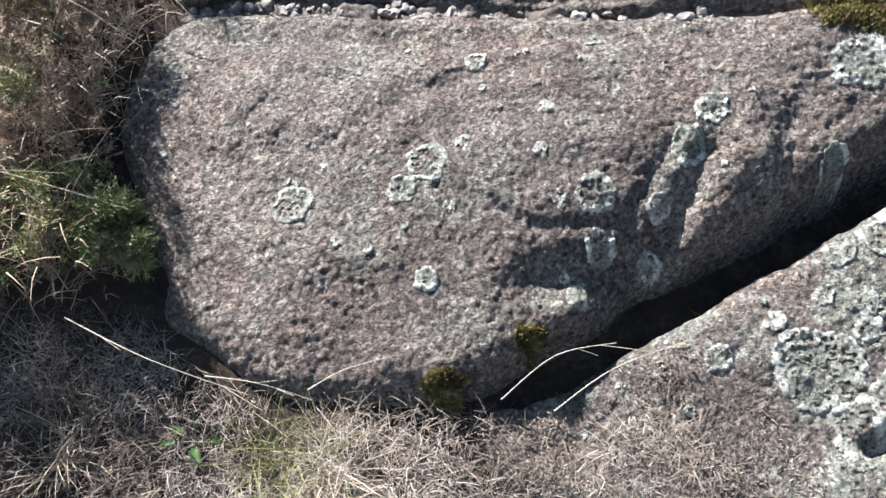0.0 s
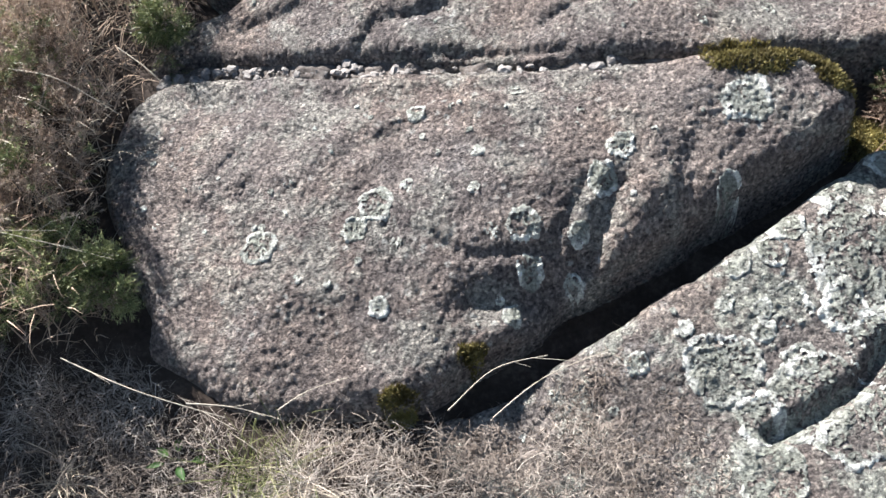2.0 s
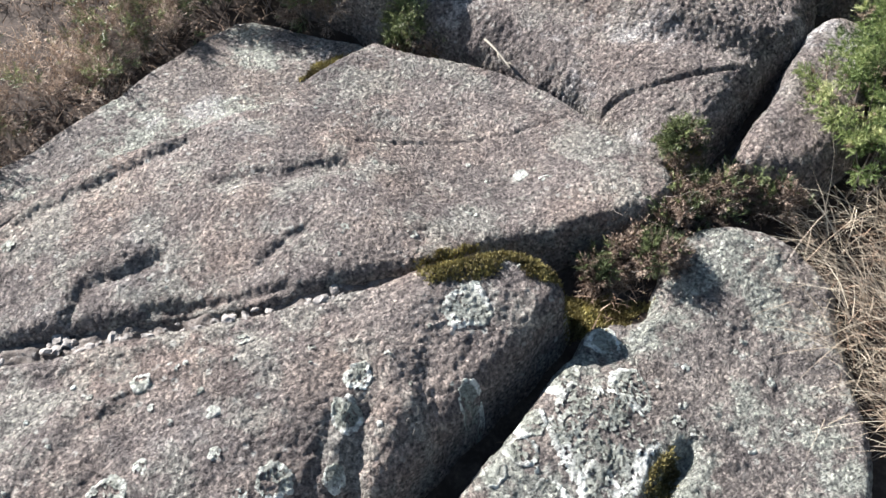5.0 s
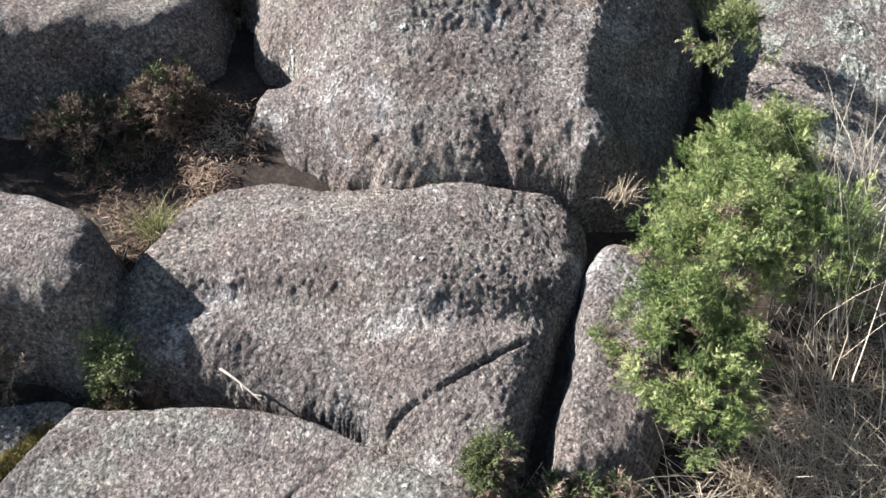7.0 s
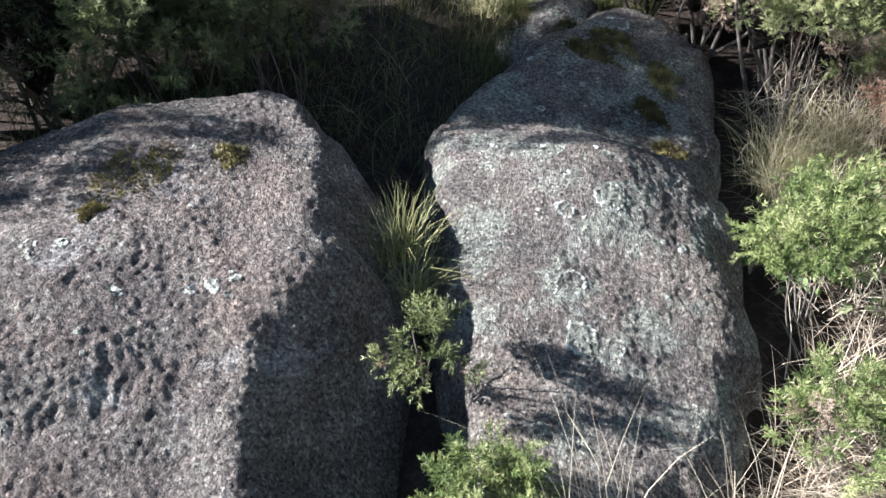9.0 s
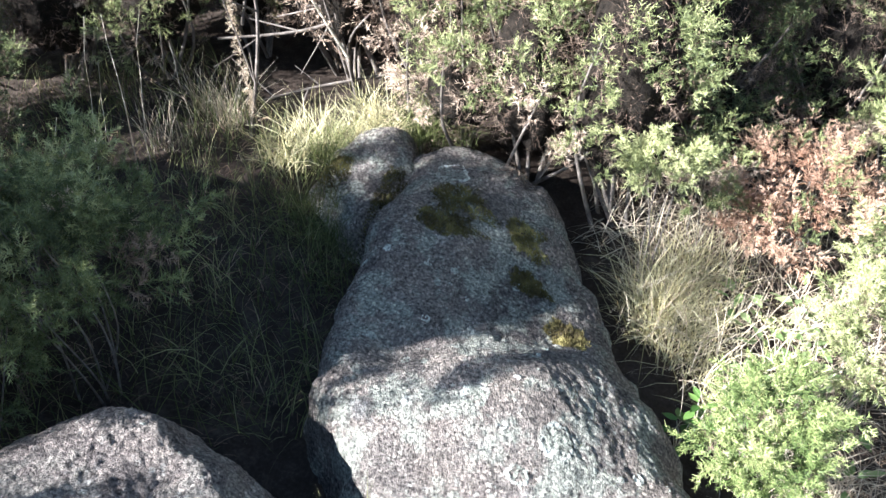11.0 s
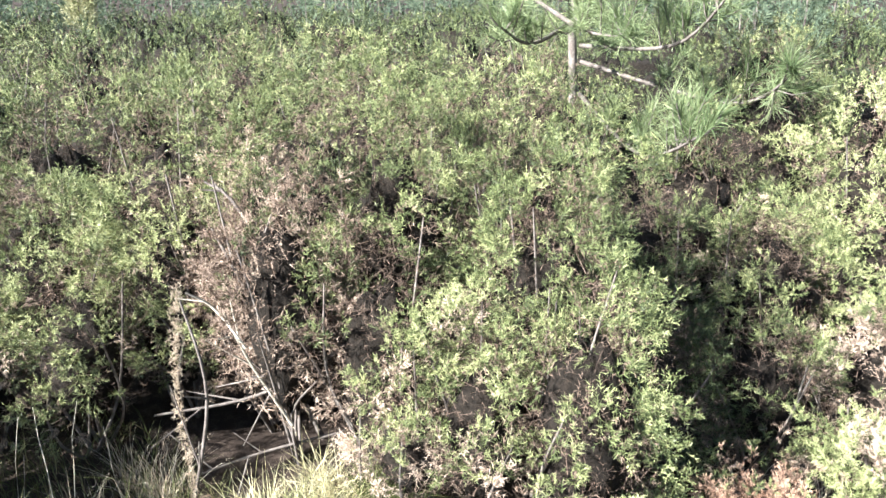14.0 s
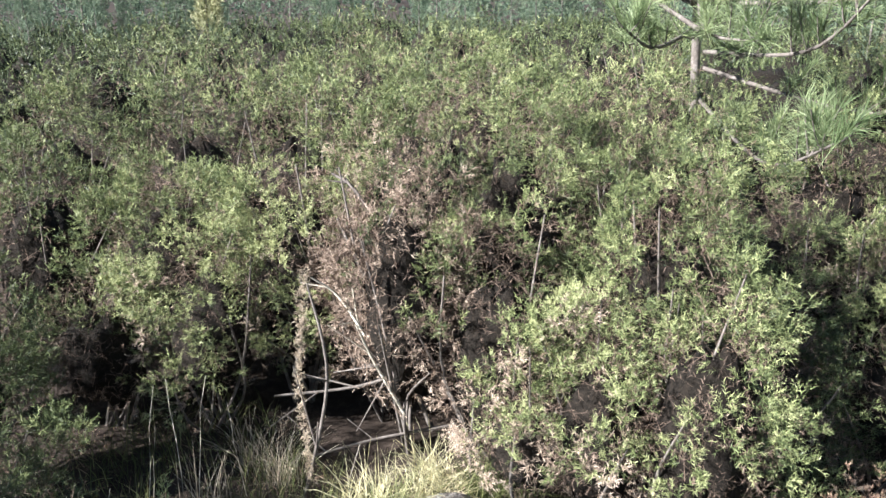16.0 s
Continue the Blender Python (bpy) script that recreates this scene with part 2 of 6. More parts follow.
GRANITE_SLAB = granite("weathered_granite", (1.08, 1.07, 1.07), 0.5, 0.45, 0.25)
GRANITE_PALE = granite("lichened_granite", (1.2, 1.21, 1.19), 0.85, 0.25, 0.5)
GRANITE_PINK = granite("coarse_granite", (1.06, 1.04, 1.04), 0.3, 0.3, 0.75)
DIRT = plain("packed_grit", [(0.3, (0.07, 0.058, 0.05)), (0.5, (0.17, 0.148, 0.13)), (0.7, (0.33, 0.30, 0.27))], 70, 0.95, 1.0, 0.008)
SOIL = plain("leaf_litter_soil", [(0.3, (0.018, 0.013, 0.010)), (0.5, (0.042, 0.031, 0.024)), (0.7, (0.10, 0.077, 0.06))], 14)
MOSS = plant("moss_green", [(0.0, (0.07, 0.056, 0.028)), (0.5, (0.175, 0.148, 0.058)), (1.0, (0.40, 0.35, 0.14))], 0.8, 0.15)
DRY = plant("dry_grass_straw", [(0.0, (0.16, 0.115, 0.085)), (0.5, (0.42, 0.34, 0.25)), (1.1, (0.70, 0.62, 0.48))], 0.6, 0.2)
BROWN = plant("dead_twigs_brown", [(0.0, (0.06, 0.04, 0.03)), (0.5, (0.23, 0.155, 0.105)), (1.1, (0.52, 0.39, 0.28))], 0.75, 0.1)
TURF_STRAW = plant("grey_turf_straw", [(0.0, (0.05, 0.038, 0.03)), (0.45, (0.21, 0.172, 0.14)), (0.8, (0.40, 0.345, 0.29)), (1.1, (0.62, 0.56, 0.48))], 0.7, 0.15)
GREEN_GRASS = plant("grass_green", [(0.0, (0.035, 0.045, 0.018)), (0.6, (0.15, 0.17, 0.06)), (1.1, (0.42, 0.40, 0.2))], 0.55, 0.25)
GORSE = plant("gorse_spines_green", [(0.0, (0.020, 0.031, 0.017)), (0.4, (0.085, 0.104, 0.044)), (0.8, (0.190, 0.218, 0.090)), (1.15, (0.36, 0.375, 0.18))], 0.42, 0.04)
GORSE_BRIGHT = plant("gorse_fresh_green", [(0.0, (0.030, 0.052, 0.018)), (0.45, (0.105, 0.148, 0.048)), (0.8, (0.23, 0.275, 0.10)), (1.15, (0.46, 0.47, 0.23))], 0.42, 0.05)
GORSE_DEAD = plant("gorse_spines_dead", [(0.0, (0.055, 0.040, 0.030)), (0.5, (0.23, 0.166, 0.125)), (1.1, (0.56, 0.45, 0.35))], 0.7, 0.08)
PINE = plant("pine_needles", [(0.0, (0.05, 0.075, 0.035)), (0.5, (0.14, 0.19, 0.085)), (1.15, (0.34, 0.39, 0.21))], 0.45, 0.42)
BARK = plain("grey_bark", [(0.3, (0.05, 0.04, 0.035)), (0.5, (0.14, 0.12, 0.105)), (0.7, (0.30, 0.27, 0.24))], 30)
STALK = plain("bleached_stalk", [(0.3, (0.30, 0.25, 0.19)), (0.5, (0.5, 0.45, 0.36)), (0.7, (0.66, 0.6, 0.5))], 40)


# ---------------------------------------------------------------- ground
GROUND_AT = heights([
    (-2.5, -1.5, -0.35), (0.5, -2, -0.35), (-1.2, 0.2, -0.20), (0, 0.2, -0.16), (-0.56, 0.62, -0.10), (-0.25, 0.6, -0.07), (-0.8, 0.97, 0.0),
    (-0.94, 1.45, 0.06), (-0.67, 1.55, 0.05), (0.1, 0.62, -0.07), (0.6, 0.85, 0.02), (0.95, 1.12, 0.14), (1.25, 1.2, 0.20), (0.2, 1.35, 0.08), (1.6, 1.05, 0.17),
    (1.3, 1.4, 0.20), (2.0, 1.2, 0.27), (2.6, 1.0, 0.27), (3.0, 0.9, 0.30), (3.6, 1.15, 0.42), (4.2, 1.3, 0.48), (5, 1.0, 0.55), (5.2, 2, 0.62),
    (2.75, 1.75, 0.40), (3.6, 2.4, 0.55), (4.0, 2.9, 0.62), (3.3, 2.9, 0.55), (3, 3.4, 0.58), (2, 4.2, 0.6), (0.85, 2.15, 0.20), (0.5, 2.4, 0.24),
    (1.3, 2.6, 0.44), (1.47, 2.62, 0.50), (1.2, 2.45, 0.41), (0, 3, 0.26), (-1.5, 2.5, 0.15), (7, 2, 0.6), (6, 4, 0.6), (9, 0, 0.5), (3, -3, 0.0), (12, 3, 0.4), (-3, 5, 0.3), (5, 8, 0.6), (1, 1.9, 0.12)], 2e-3)


def spread(lo, hi, step, far):
    """Grid lines: even between lo and hi, ever wider out to far."""
    mid = list(np.arange(lo, hi, step))
    out, s = [], step
    x = hi
    while x < far:
        out.append(x)
        s *= 1.22
        x += s
    left, s = [], step
    x = lo - step
    while x > -far:
        left.append(x)
        s *= 1.22
        x -= s
    return np.array(left[::-1] + mid + out)


def ground_z(xy):
    """The ground near the rocks, level woods further out, and hills at the edge of sight."""
    xy = np.asarray(xy, float).reshape(-1, 2)
    r = np.hypot(xy[:, 0] - 2.5, xy[:, 1] - 1.8)
    near = smooth(14, 7, r)
    lump = 0.02 * fbm(np.c_[xy, np.zeros(len(xy))], 0.25, 3)
    far = 0.45 - 0.045 * np.clip(r - 8, 0, 60)
    clipped = np.clip(xy, (-6, -5), (14, 9))
    return near * GROUND_AT(clipped) + (1 - near) * far + lump * near


def build_ground():
    gx, gy = spread(-2.2, 6.4, 0.045, 1800), spread(-0.8, 4.6, 0.045, 1800)
    x, y = np.meshgrid(gx, gy, indexing="ij")
    xy = np.c_[x.ravel(), y.ravel()]
    z = ground_z(xy)
    i = np.arange(len(gx) * len(gy)).reshape(len(gx), len(gy))
    f = np.stack([i[:-1, :-1], i[1:, :-1], i[1:, 1:], i[:-1, 1:]], -1).reshape(-1, 4)
    ob = new("ground", mesh_of("ground", np.c_[xy, z], f, SOIL))
    tagged(ob, "dark soil with dead twigs and leaf litter between granite rocks", "ground", kind="structure")


build_ground()


# ---------------------------------------------------------------- rocks
def side_of(xy, line):
    """Distance from a line, positive on its right-hand side."""
    best = np.full(len(xy), 1e9)
    sign = np.ones(len(xy))
    for a, b in zip(line[:-1], line[1:]):
        ab = b - a
        s = np.clip(((xy - a) @ ab) / (ab @ ab + 1e-12), 0, 1)
        off = xy - a - s[:, None] * ab
        d = np.hypot(off[:, 0], off[:, 1])
        near = d < best
        best = np.where(near, d, best)
        sign = np.where(near, np.sign(ab[1] * (xy[:, 0] - a[0]) - ab[0] * (xy[:, 1] - a[1])), sign)
    return best * sign


class Rock:
    """A boulder or slab: an outline in plan, a top through a few heights, rounded shoulders and steep flanks."""

    def __init__(self, outline, tops, shoulder=0.08, depth=0.35, flank=5.0, rough=0.012, seed=0, grooves=(), lumps=(), ledges=(), stiff=1e-3, grit=0.0022):
        self.line = spline(outline)
        self.top = heights(tops, stiff)
        self.shoulder, self.depth, self.flank, self.rough, self.seed = shoulder, depth, flank, rough, seed
        self.grooves = [(spline(p, 5, False), w, d) for p, w, d in grooves]
        self.lumps, self.grit, self.pitch = lumps, grit, 0.008
        self.ledges = [(spline(p, 5, False), w, d) for p, w, d in ledges]

    def z(self, xy):
        xy = np.asarray(xy, float).reshape(-1, 2)
        wob = 0.35 * self.shoulder * fbm(np.c_[xy, np.zeros(len(xy))], 0.16, 3, seed=self.seed + 9)
        d = line_distance(xy, self.line, True) * np.where(inside(xy, self.line), 1, -1) + np.clip(wob, -0.02, 0.02)
        s = self.shoulder
        u = 1 - np.clip(d / s, 0, 1)
        z = self.top(xy) - s * (1 - np.sqrt(np.maximum(1 - u * u, 0))) * 0.9
        z = z - np.clip(-d, 0, None) * self.flank
        for x, y, r, h in self.lumps:
            z = z + h * np.exp(-(((xy - (x, y)) / r) ** 2).sum(1))
        p = np.c_[xy, np.zeros(len(xy))]
        for line, w, g in self.ledges:
            z = z - g * smooth(-0.2 * w, w, side_of(xy, line) + 0.12 * w * vnoise(p / 0.09, 7))
        z = z + self.rough * (0.55 * fbm(p, 0.20, 2, 0.5, self.seed + 3) + 0.25 * fbm(p, 0.14, 4, 0.5, self.seed)) + 0.0024 * vnoise(p / 0.045, self.seed + 31)
        for line, w, g in self.grooves:
            e = line_distance(xy, line) + min(0.25 * w, 0.005) * vnoise(p / 0.03, 3)
            z = z - g * np.exp(-(e / w) ** 2)
        return z, d

    def grain(self, p):
        """How far the coarse crystals stand out at places on the rock."""
        return self.grit * vnoise(p / self.pitch, self.seed + 41)

    def build(self, name, label, material, step=0.008, category="rock"):
        self.pitch = max(0.008, 1.9 * step)
        lo, hi = self.line.min(0) - 0.12, self.line.max(0) + 0.12
        gx, gy = np.arange(lo[0], hi[0], step), np.arange(lo[1], hi[1], step)
        x, y = np.meshgrid(gx, gy, indexing="ij")
        xy = np.c_[x.ravel(), y.ravel()]
        z, d = self.z(xy)
        # flanks lean out a little and carry their own relief
        p = np.c_[xy, z]
        side = np.clip(-d / 0.06, 0, 1)
        p[:, 0] += side * 0.012 * fbm(p, 0.09, 3, seed=self.seed + 5)
        p[:, 1] += side * 0.012 * fbm(p, 0.09, 3, seed=self.seed + 6)
        grid = p.reshape(len(gx), len(gy), 3)
        normal = unit(np.cross(np.gradient(grid, axis=0), np.gradient(grid, axis=1))).reshape(-1, 3)
        p = p + normal * self.grain(p)[:, None]
        keep = d > -self.depth / self.flank - step * 1.5
        i = np.arange(len(gx) * len(gy)).reshape(len(gx), len(gy))
        f = np.stack([i[:-1, :-1], i[1:, :-1], i[1:, 1:], i[:-1, 1:]], -1).reshape(-1, 4)
        f = f[keep[f].all(1)]
        used = np.unique(f)
        back = np.zeros(len(p), np.int64)
        back[used] = np.arange(len(used))
        ob = new(name, mesh_of(name, p[used], back[f], material))
        return tagged(ob, label, category)


SLAB = Rock(
    [(-0.63, 1.48), (-0.71, 1.26), (-0.66, 1.06), (-0.58, 0.92), (-0.58, 0.82), (-0.46, 0.73), (-0.34, 0.68), (-0.18, 0.67), (-0.02, 0.66), (0.07, 0.708),
     (0.21, 0.775), (0.38, 0.855), (0.55, 0.93), (0.80, 1.04), (0.87, 1.10), (0.80, 1.20), (0.57, 1.245), (0.28, 1.29), (-0.08, 1.39), (-0.34, 1.45)],
    [(-0.15, 1.0, 0.11), (-0.02, 1.07, 0.14), (0.19, 0.96, 0.145), (0.36, 1.02, 0.187), (0.41, 1.07, 0.21), (-0.10, 0.84, 0.071), (-0.335, 1.0, 0.087),
     (0.60, 0.96, 0.178), (0.0, 1.37, 0.186), (0.067, 0.73, 0.05), (0.25, 0.80, 0.055), (0.36, 0.86, 0.108), (0.47, 0.895, 0.13), (0.67, 1.12, 0.258), (-0.585, 0.876, 0.01), (-0.68, 1.2, 0.07), (-0.3, 0.7, -0.02), (-0.5, 1.4, 0.11)],
    shoulder=0.04, depth=0.3, flank=5, rough=0.013, seed=1,
    grooves=[([(0.335, 1.01), (0.312, 0.988), (0.276, 0.938), (0.25, 0.91)], 0.017, 0.0090), ([(0.40, 1.01), (0.382, 0.988), (0.348, 0.929), (0.31, 0.877)], 0.021, 0.0130),
             ([(-0.071, 0.998), (0.004, 0.967), (0.088, 0.917), (0.188, 0.909), (0.24, 0.918)], 0.013, 0.0065), ([(-0.395, 1.23), (-0.431, 1.188)], 0.008, 0.0045),
             ([(0.115, 0.835), (0.18, 0.822), (0.25, 0.835), (0.314, 0.868)], 0.042, 0.021),
             ([(-0.275, 1.16), (-0.235, 1.20), (-0.17, 1.225), (-0.065, 1.25), (0.075, 1.25), (0.205, 1.222), (0.29, 1.157), (0.312, 1.08)], 0.034, -0.0065),
             ([(-0.15, 1.11), (-0.067, 1.164), (0.048, 1.182), (0.148, 1.162), (0.232, 1.11), (0.246, 1.03)], 0.023, -0.0040),
             ([(-0.16, 1.165), (-0.06, 1.21), (0.06, 1.218), (0.18, 1.19), (0.265, 1.125)], 0.017, 0.0035),
             ([(-0.60, 1.425), (-0.39, 1.385), (-0.136, 1.335), (0.10, 1.278), (0.32, 1.232), (0.51, 1.205)], 0.034, 0.0080),
             ([(-0.53, 1.325), (-0.44, 1.295), (-0.35, 1.30), (-0.25, 1.295)], 0.037, -0.0060),
             ([(-0.41, 1.25), (-0.385, 1.16)], 0.023, -0.0055), ([(-0.325, 1.245), (-0.30, 1.15)], 0.023, -0.0055), ([(-0.245, 1.15), (-0.225, 1.08)], 0.023, -0.0040), ([(-0.49, 1.24), (-0.47, 1.15)], 0.025, -0.0050),
             ([(-0.55, 1.02), (-0.42, 0.965), (-0.25, 0.90), (-0.10, 0.88)], 0.034, -0.0035), ([(-0.56, 0.94), (-0.40, 0.86), (-0.2, 0.80)], 0.025, 0.0035),
             ([(0.42, 0.93), (0.47, 1.03), (0.44, 1.12)], 0.040, -0.0060), ([(0.52, 0.94), (0.54, 1.04)], 0.023, 0.0050), ([(0.45, 0.89), (0.46, 0.95)], 0.017, 0.0040)],
    lumps=[(0.16, 1.08, 0.07, 0.008), (-0.45, 1.3, 0.12, 0.012), (-0.2, 1.2, 0.1, 0.010), (0.47, 0.97, 0.05, 0.012)])
slab = SLAB.build("granite_slab", "low slab of grey-brown granite dotted with pale lichen", GRANITE_SLAB, 0.0036)

BACK_SLAB = Rock(
    [(-0.62, 1.56), (-0.46, 1.54), (-0.26, 1.48), (0, 1.405), (0.24, 1.325), (0.48, 1.285), (0.62, 1.26), (0.85, 1.28), (1.0, 1.26), (1.19, 1.23), (1.28, 1.29), (1.27, 1.40),
     (1.21, 1.58), (1.12, 1.76), (1.0, 1.9), (0.86, 2.03), (0.77, 2.09), (0.49, 1.95), (0.32, 1.90), (0.0, 1.86), (-0.2, 1.78), (-0.4, 1.72), (-0.6, 1.65)],
    [(-0.2, 1.68, 0.22), (-0.41, 1.69, 0.155), (0.95, 1.465, 0.238), (0.82, 1.925, 0.29), (1.0, 1.4, 0.268), (1.22, 1.58, 0.29), (1.09, 1.82, 0.31), (0.4, 1.43, 0.29), (0.946, 1.246, 0.245),
     (-0.3, 1.55, 0.16), (0.3, 1.75, 0.30), (0.2, 1.4, 0.23)],
    shoulder=0.035, rough=0.009, seed=2,
    grooves=[([(-0.389, 1.615), (-0.312, 1.611), (-0.241, 1.615)], 0.022, 0.014), ([(-0.105, 1.461), (-0.063, 1.513), (0.021, 1.516), (0.099, 1.518)], 0.018, 0.013),
             ([(0.05, 1.41), (0.247, 1.345), (0.34, 1.325)], 0.012, 0.010), ([(0.624, 1.699), (0.866, 1.638), (1.025, 1.605), (1.175, 1.597)], 0.006, 0.004),
             ([(0.292, 1.66), (0.426, 1.634), (0.572, 1.624)], 0.03, 0.014), ([(0.305, 1.402), (0.368, 1.43), (0.427, 1.442)], 0.012, 0.008), ([(-0.2, 1.74), (0.1, 1.8), (0.25, 1.84)], 0.02, 0.012)])
back_slab = BACK_SLAB.build("granite_slab", "broad grey granite slab beside a pebble-filled crack", GRANITE_SLAB, 0.0042)

RIDGE_SLAB = Rock(
    [(0.02, 1.875), (-0.2, 1.80), (-0.42, 1.745), (-0.5, 1.85), (-0.3, 1.98), (0.0, 2.08), (0.25, 2.25), (0.42, 2.36), (0.52, 2.38), (0.67, 2.27), (0.80, 2.17), (0.74, 2.095), (0.49, 1.965), (0.30, 1.913)],
    [(-0.4, 1.8, 0.175), (0, 1.95, 0.245), (0.4, 2.05, 0.265), (0.7, 2.17, 0.25), (0.45, 2.3, 0.27)], shoulder=0.02, rough=0.008, seed=3)
RIDGE_SLAB.build("granite_slab", "narrow pale granite slab along a mossy crack", GRANITE_PALE, 0.006)

LICHEN_SLAB = Rock(
    [(-0.02, 0.595), (0.09, 0.652), (0.25, 0.722), (0.42, 0.795), (0.56, 0.848), (0.70, 0.92), (0.85, 0.995), (0.93, 1.045), (1.04, 1.02), (1.1, 1.08), (1.19, 1.15), (1.38, 1.08),
     (1.46, 0.92), (1.42, 0.83), (1.3, 0.55), (1.1, 0.3), (0.7, 0.15), (0.4, 0.2), (0.15, 0.4)],
    [(0.385, 0.68, 0.035), (0.82, 0.71, 0.117), (0.84, 0.895, 0.176), (0.93, 0.99, 0.168), (0.83, 0.61, 0.095), (0.556, 0.594, 0.03), (0.26, 0.527, -0.035), (0.08, 0.62, -0.03), (0.22, 0.69, 0.0), (1.35, 0.975, 0.23), (1.34, 0.88, 0.18), (0.9, 0.4, 0.05)],
    shoulder=0.04, rough=0.008, seed=4, grooves=[([(0.60, 0.52), (0.75, 0.58), (0.85, 0.66), (0.97, 0.72)], 0.018, 0.03)])
lichen_slab = LICHEN_SLAB.build("granite_slab", "pale granite slab crusted with ringed grey lichen", GRANITE_PALE, 0.0042)

MIDDLE = Rock(
    [(1.0, 2.25), (1.14, 2.33), (1.46, 2.37), (1.58, 2.15), (1.7, 2.0), (1.85, 1.88), (1.97, 1.73), (1.93, 1.60), (1.80, 1.53), (1.66, 1.48), (1.5, 1.38), (1.39, 1.31), (1.31, 1.35),
     (1.27, 1.42), (1.24, 1.58), (1.15, 1.80), (1.06, 1.94), (1.0, 2.05), (0.95, 2.17)],
    [(1.53, 1.77, 0.49), (1.51, 1.61, 0.425), (1.973, 1.715, 0.47), (1.1, 2.25, 0.46), (1.45, 2.3, 0.467), (1.24, 1.58, 0.30), (1.6, 1.46, 0.38), (1.12, 1.9, 0.33), (1.4, 1.35, 0.32), (1.3, 2.1, 0.48)],
    shoulder=0.08, rough=0.012, seed=5, grit=0.0032,
    grooves=[([(0.99, 2.20), (1.173, 2.045), (1.312, 1.887), (1.415, 1.732), (1.579, 1.578), (1.70, 1.52)], 0.045, 0.028), ([(1.265, 1.583), (1.356, 1.558), (1.471, 1.522), (1.583, 1.496)], 0.0045, 0.014),
             ([(1.209, 2.258), (1.339, 2.166), (1.516, 2.149), (1.607, 2.08)], 0.04, 0.012)])
middle = MIDDLE.build("granite_boulder", "rounded coarse pinkish granite boulder with a weathered groove", GRANITE_PINK, 0.0044)

SPLIT = Rock(
    [(1.68, 1.44), (1.75, 1.49), (1.91, 1.55), (2.0, 1.48), (1.9, 1.35), (1.74, 1.22), (1.57, 1.18), (1.45, 1.22), (1.44, 1.28), (1.56, 1.37)],
    [(1.71, 1.417, 0.40), (1.8, 1.49, 0.423), (1.5, 1.25, 0.31), (1.75, 1.3, 0.36)], shoulder=0.05, rough=0.01, seed=6)
SPLIT.build("granite_boulder", "split piece of pinkish granite beside a bush", GRANITE_PINK, 0.0055)

LEFT = Rock(
    [(0.62, 2.55), (0.68, 2.42), (0.80, 2.31), (0.92, 2.22), (0.99, 2.28), (1.02, 2.36), (0.97, 2.5), (0.90, 2.72), (0.75, 2.77), (0.66, 2.68)],
    [(0.70, 2.56, 0.50), (0.92, 2.39, 0.56), (0.85, 2.6, 0.57), (0.78, 2.4, 0.52)], shoulder=0.10, depth=0.45, rough=0.012, seed=7)
LEFT.build("granite_boulder", "small rounded grey granite boulder", GRANITE_PINK, 0.007)

BIG = Rock(
    [(1.52, 2.42), (1.55, 2.55), (1.64, 2.60), (1.72, 2.55), (1.72, 2.65), (1.82, 2.9), (1.95, 3.05), (2.3, 3.1), (2.7, 2.95), (3.05, 2.7), (3.2, 2.4), (3.1, 2.15), (2.93, 2.02),
     (2.73, 1.84), (2.5, 1.70), (2.3, 1.60), (2.15, 1.56), (2.05, 1.62), (1.97, 1.77), (1.79, 1.94), (1.65, 2.07)],
    [(1.965, 2.23, 0.764), (1.957, 2.33, 0.813), (1.76, 2.56, 0.71), (1.6, 2.42, 0.58), (2.773, 2.341, 0.897), (2.39, 2.16, 0.812), (2.3, 2.476, 0.905), (2.93, 2.29, 0.88), (2.777, 2.49, 0.934),
     (2.71, 1.949, 0.83), (2.11, 1.70, 0.66), (2.3, 1.7, 0.68), (2.55, 1.85, 0.77), (2.4, 2.8, 0.9), (1.8, 2.05, 0.62), (2.1, 1.85, 0.66)],
    shoulder=0.17, depth=0.6, flank=3.5, rough=0.014, seed=8, grit=0.0036,
    grooves=[([(1.70, 2.46), (1.78, 2.402), (1.838, 2.389), (1.92, 2.27), (2.11, 2.117)], 0.05, 0.014), ([(2.729, 1.957), (2.575, 1.882), (2.438, 1.815), (2.286, 1.697)], 0.03, -0.025)],
    ledges=[([(1.98, 1.68), (2.15, 1.82), (2.28, 1.91), (2.45, 1.98), (2.62, 1.99), (2.79, 2.09), (3.0, 2.25), (3.12, 2.48)], 0.20, 0.20)])
big_boulder = BIG.build("granite_boulder", "big domed granite boulder with mossy crown and shaded flank", GRANITE_PINK, 0.0054)

